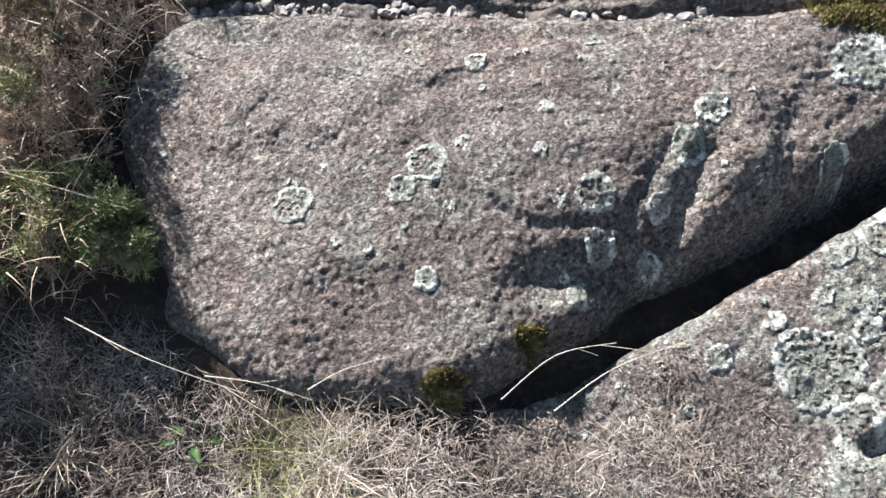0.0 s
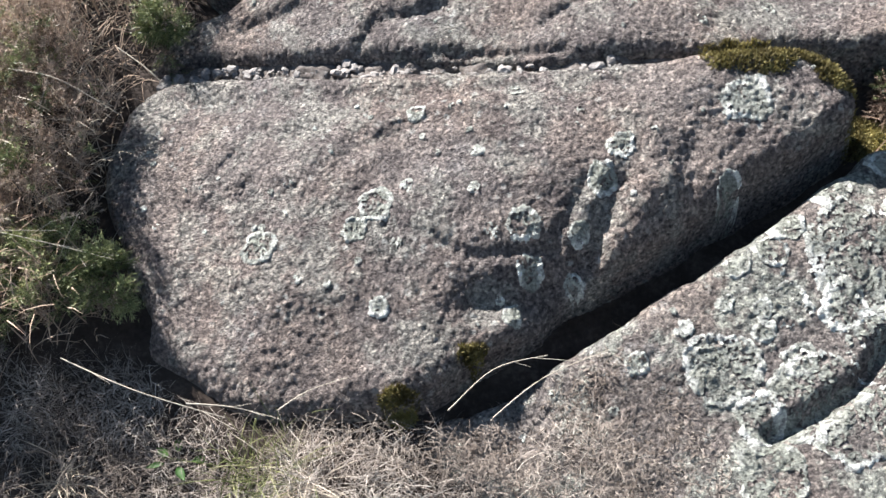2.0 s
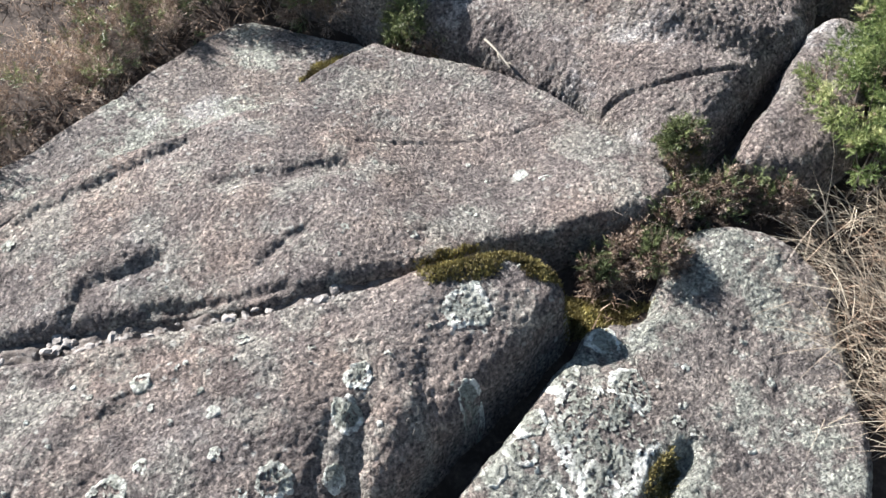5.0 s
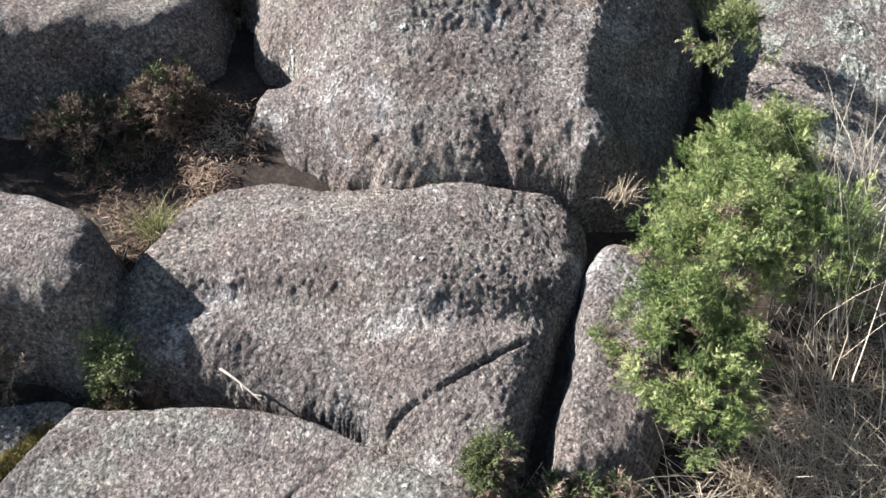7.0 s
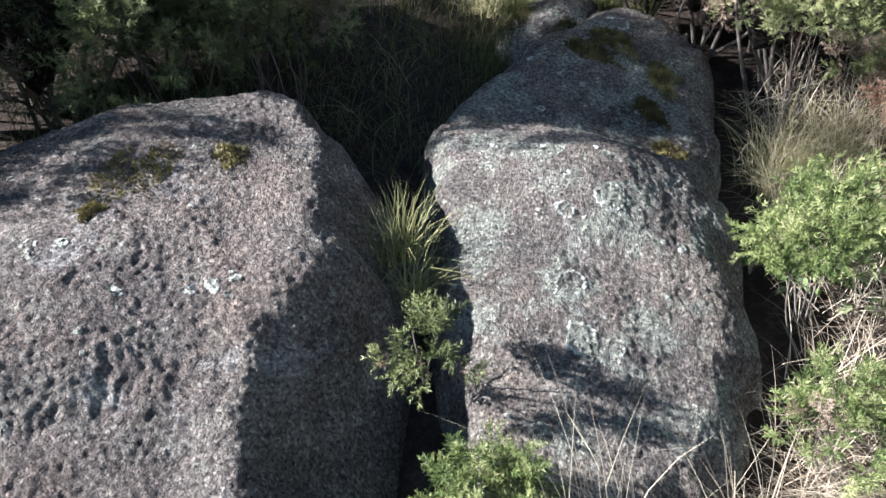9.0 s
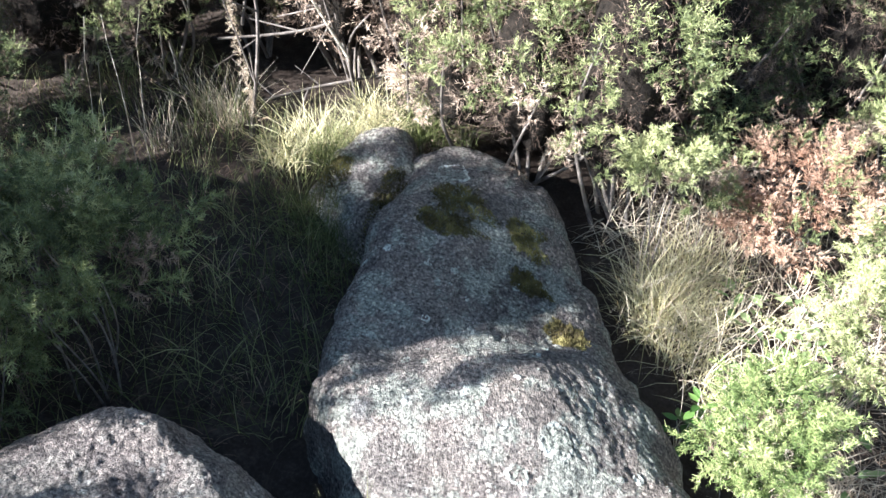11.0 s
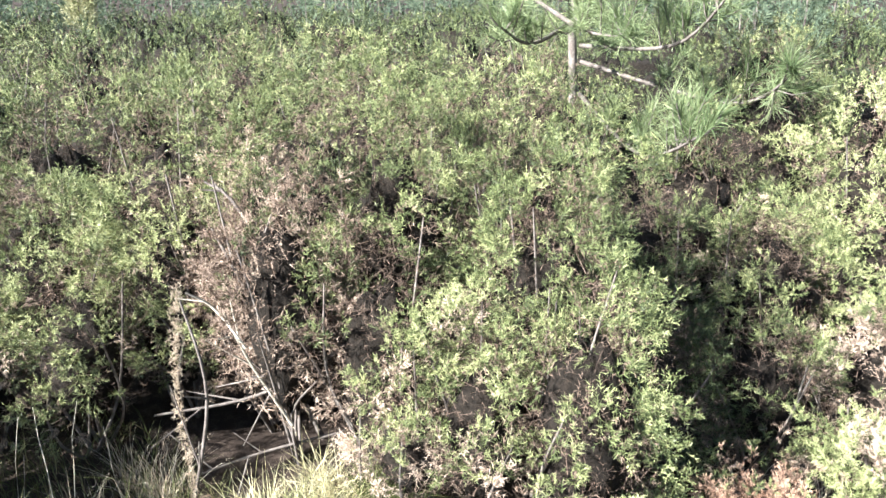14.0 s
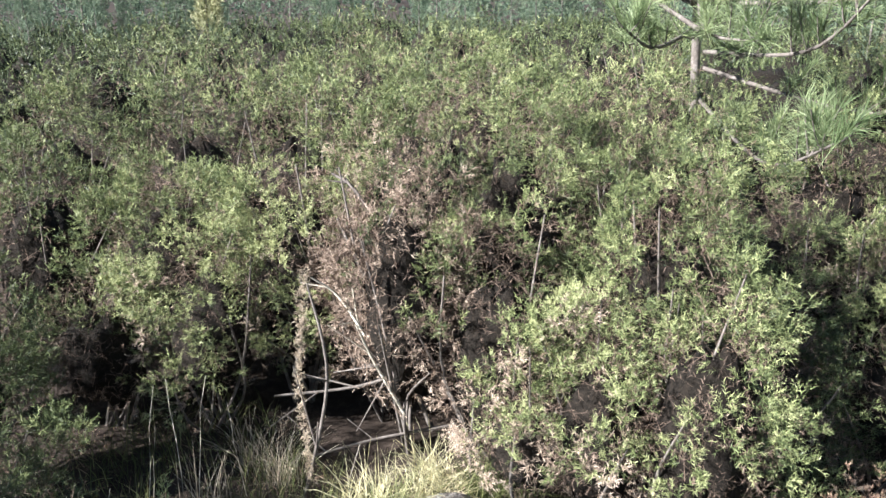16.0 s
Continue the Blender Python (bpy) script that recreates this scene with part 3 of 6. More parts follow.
WHALE = Rock(
    [(2.5, 1.56), (2.62, 1.64), (2.83, 1.80), (3.05, 1.98), (3.3, 2.15), (3.56, 2.2), (3.75, 2.19), (4.02, 2.18), (4.2, 2.14), (4.38, 2.12), (4.5, 2.05), (4.55, 1.9), (4.45, 1.68),
     (4.2, 1.55), (3.92, 1.42), (3.64, 1.33), (3.4, 1.22), (3.15, 1.10), (2.9, 1.05), (2.6, 1.15), (2.4, 1.3), (2.4, 1.45)],
    [(3.0, 1.54, 0.644), (2.884, 1.476, 0.586), (3.35, 1.76, 0.785), (3.95, 1.916, 0.792), (4.05, 1.684, 0.713), (4.40, 2.03, 0.807), (4.23, 2.23, 0.81), (3.836, 1.683, 0.667), (2.967, 1.242, 0.506),
     (3.5, 1.62, 0.75), (3.75, 1.54, 0.64), (2.95, 1.85, 0.68), (2.6, 1.4, 0.48), (3.6, 2.0, 0.76)],
    shoulder=0.12, depth=0.5, rough=0.012, seed=9, grit=0.003,
    grooves=[([(2.98, 1.88), (3.086, 1.753), (3.106, 1.601), (3.179, 1.445)], 0.06, 0.03), ([(3.5, 2.0), (3.62, 1.8), (3.70, 1.6)], 0.07, 0.035)])
whale = WHALE.build("granite_boulder", "long whale-backed granite outcrop with yellow moss patches", GRANITE_PALE, 0.0056)

KNOB = Rock([(3.98, 2.16), (4.10, 2.34), (4.33, 2.47), (4.52, 2.38), (4.52, 2.12), (4.25, 2.08)],
            [(4.2, 2.28, 0.73), (4.4, 2.3, 0.79), (3.9, 2.24, 0.60), (4.2, 2.48, 0.66), (4.2, 2.12, 0.73)], shoulder=0.16, depth=0.3, flank=2.5, rough=0.014, seed=12)
KNOB.build("granite_boulder", "low granite knob with moss beside sunlit grass", GRANITE_PALE, 0.012)

REAR = Rock(
    [(0.9, 3.25), (1.25, 2.92), (1.55, 2.80), (1.70, 2.90), (1.86, 3.15), (2.0, 3.5), (1.6, 3.9), (1.1, 3.8)],
    [(1.3, 3.2, 0.80), (1.7, 3.3, 0.80), (1.5, 3.6, 0.85)], shoulder=0.08, depth=0.6, rough=0.014, seed=10)
REAR.build("granite_boulder", "grey granite boulder with a steep shaded face", GRANITE_PINK, 0.01)


# ---------------------------------------------------------------- lichen, moss and pebbles on the rocks
def lichen_material():
    mat, nt, bsdf = nodes_of("crust_lichen", 0.95)
    co = nt.nodes.new("ShaderNodeNewGeometry").outputs["Position"]
    tone = nt.nodes.new("ShaderNodeAttribute")
    tone.attribute_name = "tone"
    grain = noise_tex(nt, co, 110, 5, 0.78).outputs["Fac"]
    crumb = noise_tex(nt, co, 175, kind="ShaderNodeTexVoronoi")
    col = ramp(nt, tone.outputs["Fac"], [(0.0, (0.30, 0.31, 0.265)), (0.35, (0.40, 0.41, 0.36)), (0.7, (0.60, 0.61, 0.55)), (1.0, (0.78, 0.79, 0.73))])
    col = mix(nt, 0.9, col, ramp(nt, grain, [(0.38, (0.42, 0.41, 0.41)), (0.48, (0.95, 0.95, 0.95)), (0.62, (1.35, 1.35, 1.32))]), "MULTIPLY")
    col = mix(nt, 0.7, col, ramp(nt, crumb.outputs["Color"], [(0.1, (0.35, 0.34, 0.34)), (0.35, (0.95, 0.95, 0.95)), (0.9, (1.6, 1.6, 1.57))]), "MULTIPLY")
    nt.links.new(col, bsdf.inputs["Base Color"])
    bp = add(nt, "ShaderNodeBump", Strength=1.0, Distance=0.020)
    nt.links.new(grain, bp.inputs["Height"])
    nt.links.new(bp.outputs["Normal"], bsdf.inputs["Normal"])
    return mat


LICHEN = lichen_material()


def lichen_patch(rock, ob, x, y, r, seed, ring=True):
    """A crust of lichen with a pale lobed rim, draped on the rock, worn through in places."""
    edge = min(0.91, max(0.72, 1 - 0.010 / r))
    rings, n = (34, 190) if r > 0.05 else (20, 120) if r > 0.028 else ((10, 56) if r > 0.014 else (6, 34))
    a = np.arange(n) * 2 * np.pi / n
    u = np.linspace(0.03, 1, rings)
    c, s = np.cos(a), np.sin(a)
    lobes = 1 + 0.30 * fbm(np.c_[c, s, np.full(n, seed * 3.7)], 1.5, 5, 0.62, seed)
    rad = u[:, None] * (r * lobes)[None]
    xy = np.stack([x + rad * c, y + rad * s], -1).reshape(-1, 2)
    z, _ = rock.z(xy)
    q = np.c_[xy, np.zeros(len(xy))]
    uu = np.repeat(u, n)
    wob = fbm(q, 0.035, 3, 0.6, seed + 3)
    part_rim = np.clip(0.62 + 0.75 * fbm(np.c_[c, s, np.full(n, seed * 1.3)], 0.9, 2, 0.5, seed + 11), 0.12, 1)
    rim = smooth(edge - 0.12, edge + 0.02, uu + 0.14 * wob) * np.tile(part_rim, rings)
    tone = np.clip(0.16 + 0.80 * rim + 0.28 * wob, 0, 1) if ring else np.clip(0.6 + 0.4 * wob, 0, 1)
    z = z + 0.0016 + rock.grain(np.c_[xy, z]) + 0.001 * tone - 0.002 * smooth(0.93, 1.0, uu)
    i = np.arange(rings * n).reshape(rings, n)
    j = np.roll(i, -1, 1)
    f = np.stack([i[:-1], j[:-1], j[1:], i[1:]], -1).reshape(-1, 4)
    hole = fbm(q[f].mean(1), 0.032, 2, 0.55, seed + 8) + 1.1 * vnoise(q[f].mean(1) / 0.0052, seed + 9)
    mid = uu[f].mean(1)
    # the middle is worn to a thin broken crust; the rim is thick and closed but for its ragged outer edge
    need = (0.0 if r > 0.05 else -0.3) - 1.1 * smooth(edge - 0.10, edge + 0.04, mid + 0.05 * hole) if ring else -0.3
    f = f[hole > need + 1.4 * smooth(0.88, 1.0, mid)]
    part("lichen_patch", mesh_of("lichen_patch", np.c_[xy, z], f, LICHEN, values=tone), ob, "pale grey crust lichen")


def lichens(rock, ob, spots, first=1):
    for k, (x, y, r) in enumerate(spots):
        lichen_patch(rock, ob, x, y, r, first + 7 * k, r > 0.019)


lichens(SLAB, slab, [
    (-0.09, 1.05, 0.042), (-0.135, 1.00, 0.03), (0.670, 1.120, 0.047), (0.411, 1.072, 0.030), (0.364, 1.017, 0.036), (0.200, 0.954, 0.035), (0.140, 0.952, 0.016), (0.307, 0.926, 0.022), (0.114, 1.041, 0.014),
    (0.129, 1.119, 0.014), (-0.022, 1.078, 0.014), (0.011, 1.245, 0.022), (-0.342, 1.008, 0.036), (-0.097, 0.843, 0.020), (-0.258, 0.924, 0.013), (-0.054, 0.955, 0.016),
    (0.607, 0.963, 0.029), (-0.284, 1.064, 0.012), (0.222, 1.242, 0.017), (0.204, 0.878, 0.03), (0.16, 0.80, 0.022), (0.29, 0.845, 0.022)], 1)
lichens(BACK_SLAB, back_slab, [(-0.202, 1.695, 0.018), (0.961, 1.474, 0.018), (1.0, 1.425, 0.010), (1.012, 1.408, 0.010), (0.495, 1.412, 0.013), (0.886, 1.490, 0.009), (0.64, 1.36, 0.012), (0.8, 1.40, 0.014)], 3)
lichens(LICHEN_SLAB, lichen_slab, [
    (0.824, 0.807, 0.108), (0.383, 0.680, 0.024), (0.536, 0.655, 0.068), (0.596, 0.822, 0.025), (0.931, 0.996, 0.034), (0.978, 0.777, 0.015), (0.626, 0.742, 0.020), (0.741, 0.510, 0.066), (0.667, 0.642, 0.034),
    (0.583, 0.560, 0.045), (0.582, 0.439, 0.068), (0.68, 0.58, 0.085), (0.86, 0.63, 0.09), (0.80, 0.95, 0.05), (0.66, 0.73, 0.055), (0.92, 0.88, 0.045), (0.70, 0.88, 0.03), (0.76, 0.72, 0.04), (0.56, 0.76, 0.02), (0.66, 0.84, 0.03), (0.48, 0.73, 0.018), (0.62, 0.70, 0.02)], 5)
lichens(BIG, big_boulder, [(1.971, 2.234, 0.014), (1.923, 2.272, 0.009), (1.959, 2.332, 0.011), (1.746, 2.575, 0.019), (2.28, 2.50, 0.018), (2.32, 2.45, 0.018), (2.25, 2.47, 0.015), (2.437, 2.132, 0.018), (2.48, 2.11, 0.017), (2.40, 2.16, 0.015), (2.44, 2.09, 0.014), (2.296, 2.268, 0.015)], 2)
lichens(WHALE, whale, [(3.004, 1.539, 0.038), (2.895, 1.458, 0.045), (3.352, 1.762, 0.036), (3.288, 1.555, 0.05), (3.188, 1.640, 0.028), (4.275, 1.947, 0.05)], 4)
lichens(MIDDLE, middle, [(1.53, 1.77, 0.008), (1.52, 1.785, 0.006)], 6)



def dots(rock, ob, count, seed, low, high):
    """Small young crusts strewn over a rock."""
    rng = np.random.default_rng(seed)
    lo, hi = rock.line.min(0), rock.line.max(0)
    xy = rng.uniform(lo, hi, (count * 3, 2))
    xy = xy[inside(xy, rock.line) & (line_distance(xy, rock.line, True) > 0.03) & (fbm(np.c_[xy, xy[:, 0] * 0], 0.25, 2, 0.5, seed) > -0.15)][:count]
    for k, (x, y) in enumerate(xy):
        lichen_patch(rock, ob, x, y, rng.uniform(low, high), seed + 5 * k, False)


dots(SLAB, slab, 45, 61, 0.003, 0.009)
dots(LICHEN_SLAB, lichen_slab, 50, 62, 0.003, 0.011)
dots(BACK_SLAB, back_slab, 30, 63, 0.003, 0.008)
dots(WHALE, whale, 60, 64, 0.004, 0.016)
dots(BIG, big_boulder, 40, 65, 0.003, 0.010)


def moss_patch(where, x, y, r, seed, n=1600, stretch=1.0, turn=0.0, tone=0.4, on=None):
    """A cushion of short moss shoots over a ragged oval."""
    rng = np.random.default_rng(seed)
    a, q = rng.uniform(0, 2 * np.pi, n), np.sqrt(rng.uniform(0, 1, n))
    lob = 1 + 0.45 * fbm(np.c_[np.cos(a) * 1.3, np.sin(a) * 1.3, np.full(n, seed)], 0.8, 3, 0.6, seed)
    px, py = q * r * lob * np.cos(a) * stretch, q * r * lob * np.sin(a)
    ca, sa = math.cos(turn), math.sin(turn)
    xy = np.c_[x + px * ca - py * sa, y + px * sa + py * ca]
    z = where(xy)
    cushion = 0.012 * (1 - q**2) * (1 + 0.8 * vnoise(np.c_[xy, z] / 0.02, seed))
    base = np.c_[xy, z + cushion * 0.5 - 0.003]
    d = rng.normal(0, 0.55, (n, 3))
    d[:, 2] = 1
    d /= np.linalg.norm(d, axis=1)[:, None]
    side = np.cross(d, rng.normal(0, 1, (n, 3)))
    side /= np.linalg.norm(side, axis=1)[:, None]
    h = rng.uniform(0.006, 0.014, n)[:, None]
    w = rng.uniform(0.002, 0.004, n)[:, None]
    v = np.stack([base - side * w, base + side * w, base + d * h], 1).reshape(-1, 3)
    t = np.clip(tone + 0.55 * vnoise(np.c_[xy, z] / 0.03, seed + 1), 0, 0.8)
    me = mesh_of("moss", v, np.arange(3 * n).reshape(-1, 3), MOSS, False, np.repeat(t, 3))
    ob = new("moss_cushion", me)
    tagged(ob, "low cushion of yellow-green and brown moss in a rock crack" if on is None else "flat patch of yellow-green moss on a granite outcrop", "moss", "moss patches")


def over(*rocks):
    """The height of the highest of some rocks and the ground."""
    def at(xy):
        xy = np.asarray(xy, float).reshape(-1, 2)
        z = ground_z(xy)
        for r in rocks:
            near = ((xy > r.line.min(0) - 0.1) & (xy < r.line.max(0) + 0.1)).all(1)
            if near.any():
                z[near] = np.maximum(z[near], r.z(xy[near])[0])
        return z
    return at


ROCKS = [KNOB, SLAB, BACK_SLAB, RIDGE_SLAB, LICHEN_SLAB, MIDDLE, SPLIT, LEFT, BIG, WHALE, REAR]
SURFACE = over(*ROCKS)
near_slabs = over(SLAB, BACK_SLAB, LICHEN_SLAB)
moss_patch(near_slabs, 0.72, 1.235, 0.065, 11, 4200, 1.9, -0.1, 0.45)
moss_patch(near_slabs, 0.97, 1.09, 0.07, 12, 4500, 1.6, -0.3, 0.4)
moss_patch(near_slabs, 0.86, 1.16, 0.05, 13, 2200, 1.5, -0.4, 0.3)
moss_patch(near_slabs, -0.075, 0.665, 0.03, 14, 1800, 1.2, 0.3, 0.35)
moss_patch(near_slabs, 0.075, 0.732, 0.018, 15, 800, 1.5, 0.3, 0.3)
moss_patch(near_slabs, 0.90, 0.70, 0.025, 16, 900, 2.4, 0.6, 0.25)
moss_patch(over(WHALE, KNOB), 4.2, 2.16, 0.05, 19, 1600, 3.0, -0.15, 0.1, WHALE)
moss_patch(over(WHALE, KNOB), 4.33, 2.36, 0.05, 20, 1200, 1.6, 0.6, 0.3, WHALE)
moss_patch(over(RIDGE_SLAB, BACK_SLAB), 0.66, 2.08, 0.03, 17, 1600, 3.2, 0.45, 0.35)
moss_patch(over(MIDDLE, BACK_SLAB), 1.36, 1.33, 0.035, 18, 1500, 1.8, -0.6, 0.2)
for k, (x, y, r, st, tn) in enumerate([(2.56, 2.54, 0.06, 1.9, 0.6), (2.77, 2.37, 0.04, 1.3, 0), (2.424, 2.477, 0.03, 1.2, 0), (2.62, 2.47, 0.05, 1.6, 0.6)]):
    moss_patch(over(BIG), x, y, r, 21 + k, 420, st, tn, 0.25, BIG)
for k, (x, y, r, st, tn) in enumerate([(4.01, 1.93, 0.055, 2.0, 1.5), (4.06, 1.69, 0.06, 1.3, 0.7), (4.14, 1.9, 0.07, 1.6, 1.5), (3.735, 1.54, 0.05, 1.6, 0.5), (4.40, 2.27, 0.05, 1.5, 1.2), (3.9, 1.66, 0.03, 2.0, 1.3)]):
    moss_patch(over(WHALE), x, y, r, 31 + k, 1700, st, tn, 0.62 if k == 1 else 0.22, WHALE)

PEBBLE = plain("pale_quartz_pebble", [(0.3, (0.13, 0.118, 0.108)), (0.5, (0.28, 0.258, 0.235)), (0.7, (0.46, 0.43, 0.395))], 60, 0.8, 0.5, 0.006)


def pebble_mesh(seed):
    bm = bmesh.new()
    bmesh.ops.create_icosphere(bm, subdivisions=2, radius=1)
    for v in bm.verts:
        q = v.co * 1.3 + Vector((seed * 5.1, 0, 0))
        v.co *= 1 + 0.5 * noise.noise(q) + 0.3 * noise.noise(q * 2.6)
        v.co.z *= 0.7
    me = bpy.data.meshes.new("pebble")
    bm.to_mesh(me)
    bm.free()
    me.materials.append(PEBBLE)
    return me


def crack_fill():
    """Packed dirt and grit that fills the crack between the slabs."""
    line = spline([(-0.66, 1.53), (-0.46, 1.515), (-0.26, 1.465), (0.0, 1.387), (0.24, 1.308), (0.44, 1.268), (0.62, 1.252), (0.80, 1.245)], 40, False)
    t = unit(np.gradient(line, axis=0))
    side = np.linspace(-0.045, 0.045, 25)
    xy = (line[:, None] + side[None, :, None] * np.c_[-t[:, 1], t[:, 0]][:, None]).reshape(-1, 2)
    p = np.c_[xy, np.zeros(len(xy))]
    z = np.minimum(SLAB.top(xy), BACK_SLAB.top(xy)) - 0.026 + 0.010 * fbm(p, 0.05, 3, 0.6, 71) + 0.004 * vnoise(p / 0.008, 72)
    i = np.arange(len(xy)).reshape(len(line), len(side))
    f = np.stack([i[:-1, :-1], i[1:, :-1], i[1:, 1:], i[:-1, 1:]], -1).reshape(-1, 4)
    tagged(new("crack_dirt", mesh_of("crack_dirt", np.c_[xy, z], f, DIRT)), "grey-brown grit packed in the crack between slabs", "dirt", kind="stuff")


def pebbles():
    rng = np.random.default_rng(5)
    shapes = [pebble_mesh(k) for k in range(6)]
    line = spline([(-0.60, 1.525), (-0.46, 1.515), (-0.26, 1.462), (0.0, 1.385), (0.24, 1.305), (0.44, 1.268)], 12, False)
    for k in range(150):
        p = line[rng.integers(len(line))] + rng.normal(0, 0.009, 2)
        big = 0.003 + 0.011 * rng.random() ** 3
        z = float(near_slabs(p[None])[0])
        z = max(z, float(min(SLAB.top(p[None])[0], BACK_SLAB.top(p[None])[0])) - 0.022)
        ob = new("pebble", shapes[k % 6])
        ob.matrix_basis = pose(p[0], p[1], z + 0.15 * big, rng.uniform(-30, 30), rng.uniform(-30, 30), rng.uniform(0, 360)) @ Matrix.Diagonal((big * rng.uniform(1, 1.8), big, big, 1))
        tagged(ob, "small pale quartz pebble lodged in a rock crack", "pebble", "pebbles in the crack")


crack_fill()
pebbles()


# ---------------------------------------------------------------- plants
GOLDEN = plant("golden_grass", [(0.0, (0.18, 0.155, 0.07)), (0.5, (0.42, 0.38, 0.20)), (1.1, (0.70, 0.65, 0.43))], 0.55, 0.25)
RUSSET = plant("russet_dead_heath", [(0.0, (0.10, 0.045, 0.025)), (0.5, (0.28, 0.165, 0.11)), (1.1, (0.52, 0.36, 0.26))], 0.7, 0.1)


def sprig_arrays(pos, dirs, length, spines, spine, width, rng, tone, open_=0.75):
    """Spiny shoots: each a thin stem with spines all round it. Triangles and their tones."""
    n = len(pos)
    ref = unit(rng.normal(0, 1, (n, 3)))
    a = unit(np.cross(dirs, ref))
    b = np.cross(dirs, a)
    k = np.arange(spines)
    s = (0.08 + 0.92 * (k + rng.uniform(0, 1, (n, spines))) / spines)
    phi = k * 2.4 + rng.uniform(0, 6.28, (n, 1)) + rng.normal(0, 0.3, (n, spines))
    along = np.clip(0.45 + 0.55 * s + rng.normal(0, 0.15, s.shape), 0.1, 1.5)
    length = np.broadcast_to(length, (n,))[:, None, None]
    bend = unit(rng.normal(0, 1, (n, 3)))[:, None] * 0.18
    base = pos[:, None] + (dirs[:, None] + bend * s[..., None]) * length * s[..., None]
    d = unit(dirs[:, None] * along[..., None] + open_ * (a[:, None] * np.cos(phi)[..., None] + b[:, None] * np.sin(phi)[..., None]))
    ln = spine * (1.15 - 0.45 * s) * rng.uniform(0.7, 1.25, s.shape)
    tip = base + d * ln[..., None]
    w = unit(np.cross(d, rng.normal(0, 1, d.shape))) * width
    tri = np.stack([base - w, base + w, tip], 2).reshape(-1, 3)
    end = pos + dirs * length[:, 0] * 1.1
    ws = a * width * 0.8
    stem = np.stack([pos - ws, pos + ws, end], 1).reshape(-1, 3)
    t = np.repeat(tone, spines * 3)
    return np.vstack([tri, stem]), np.r_[t, np.repeat(tone * 0.5, 3)]


def shell(n, radii, rng, seed, inner=0.6, low=-0.35, lumps=0.22):
    """Random places in the outer part of a lumpy bush, and the way out from its middle."""
    d = unit(rng.normal(0, 1, (n * 3, 3)))
    d = d[d[:, 2] > low][:n]
    r = 0.95 + lumps * fbm(d, 0.42, 3, 0.5, seed)
    q = inner + (1 - inner) * rng.uniform(0, 1, len(d)) ** 0.6
    p = d * (r * q)[:, None] * np.array(radii)
    return p, unit(d / np.array(radii)), q


def gorse(x, y, z, radii, count, seed, label, dead=0.25, live=None, fresh=0.45, spine=0.024, length=0.075, spines=20, width=0.0013, stems=7, base=None, name="gorse_bush", category="bush", group="gorse bushes", dry=None, flame=1.0):
    """A spiny bush: woody stems from the ground, green shoots outside, dead brown ones within and below."""
    rng = np.random.default_rng(seed)
    base = float(ground_z([(x, y)])[0]) if base is None else base
    ob = thing(name, label, category, (x, y, base), group)
    up = z - base
    # leaders rise from within the bush like candles, brown at the foot and green at the tip, with gaps between them
    per = 22
    c, out, q = shell(max(6, count // per), radii, rng, seed, 0.30, -0.45, 0.30)
    c = c * 0.86
    mean = float(np.mean(radii))
    patch = fbm(c / mean, 0.5, 3, 0.5, seed + 4)
    weak = patch * 0.5 + 0.5 - 0.35 * c[:, 2] / radii[2] + rng.normal(0, 0.14, len(c))
    cdir = unit(out * 0.75 + np.array((0, 0, 0.55)) + rng.normal(0, 0.28, c.shape))
    reach = flame * mean * rng.uniform(0.35, 0.75, len(c))
    s = np.tile((np.arange(per) + 0.5) / per, (len(c), 1)) + rng.normal(0, 0.02, (len(c), per))
    curl = unit(rng.normal(0, 1, c.shape))[:, None] * (s**2)[..., None] * 0.25
    spin = unit(np.cross(cdir[:, None], rng.normal(0, 1, (len(c), per, 3))))
    p = (c[:, None] + (cdir[:, None] + curl) * (reach[:, None] * s)[..., None] + spin * 0.12 * length).reshape(-1, 3) + (0, 0, up)
    dirs = unit(cdir[:, None] * (0.45 + 0.5 * s)[..., None] + spin * 0.85 + rng.normal(0, 0.15, spin.shape)).reshape(-1, 3)
    isdead = (weak[:, None] + 0.55 * (0.45 - s) > (1.0 - dead)).reshape(-1)
    tone = np.clip((fresh + 0.25 * patch + rng.normal(0, 0.15, len(c)))[:, None] + 0.45 * (s - 0.6), 0, 0.95).reshape(-1)
    length = length * 0.62
    for mask, nm, mat, lab in ((~isdead, "foliage", live or GORSE, "green spiny shoots"), (isdead, "dead_foliage", dry or GORSE_DEAD, "dry brown spiny shoots")):
        if mask.sum() < 3:
            continue
        m = int(mask.sum())
        v, t = sprig_arrays(p[mask], dirs[mask], length * rng.uniform(0.6, 1.3, m), spines, spine, width, rng, tone[mask])
        part(nm, mesh_of(nm, v, np.arange(len(v)).reshape(-1, 3), mat, False, t), ob, lab)
    for k in range(stems):
        e, _, _ = shell(24, radii, rng, seed, 0.5, 0.0)
        e = e[0] * 0.85 + (0, 0, up)
        s = np.array((rng.normal(0, 0.12 * radii[0]), rng.normal(0, 0.12 * radii[1]), -0.03))
        m1 = s * 0.6 + e * 0.4 + rng.normal(0, 0.12, 3) * np.mean(radii)
        path = spline([s, m1, e], 5, False)
        v, f = tube(path, np.linspace(0.0045, 0.0015, len(path)) * (0.6 + np.mean(radii) * 1.2), 5)
        part("stem", mesh_of("stem", v, f, BARK), ob)
    return ob


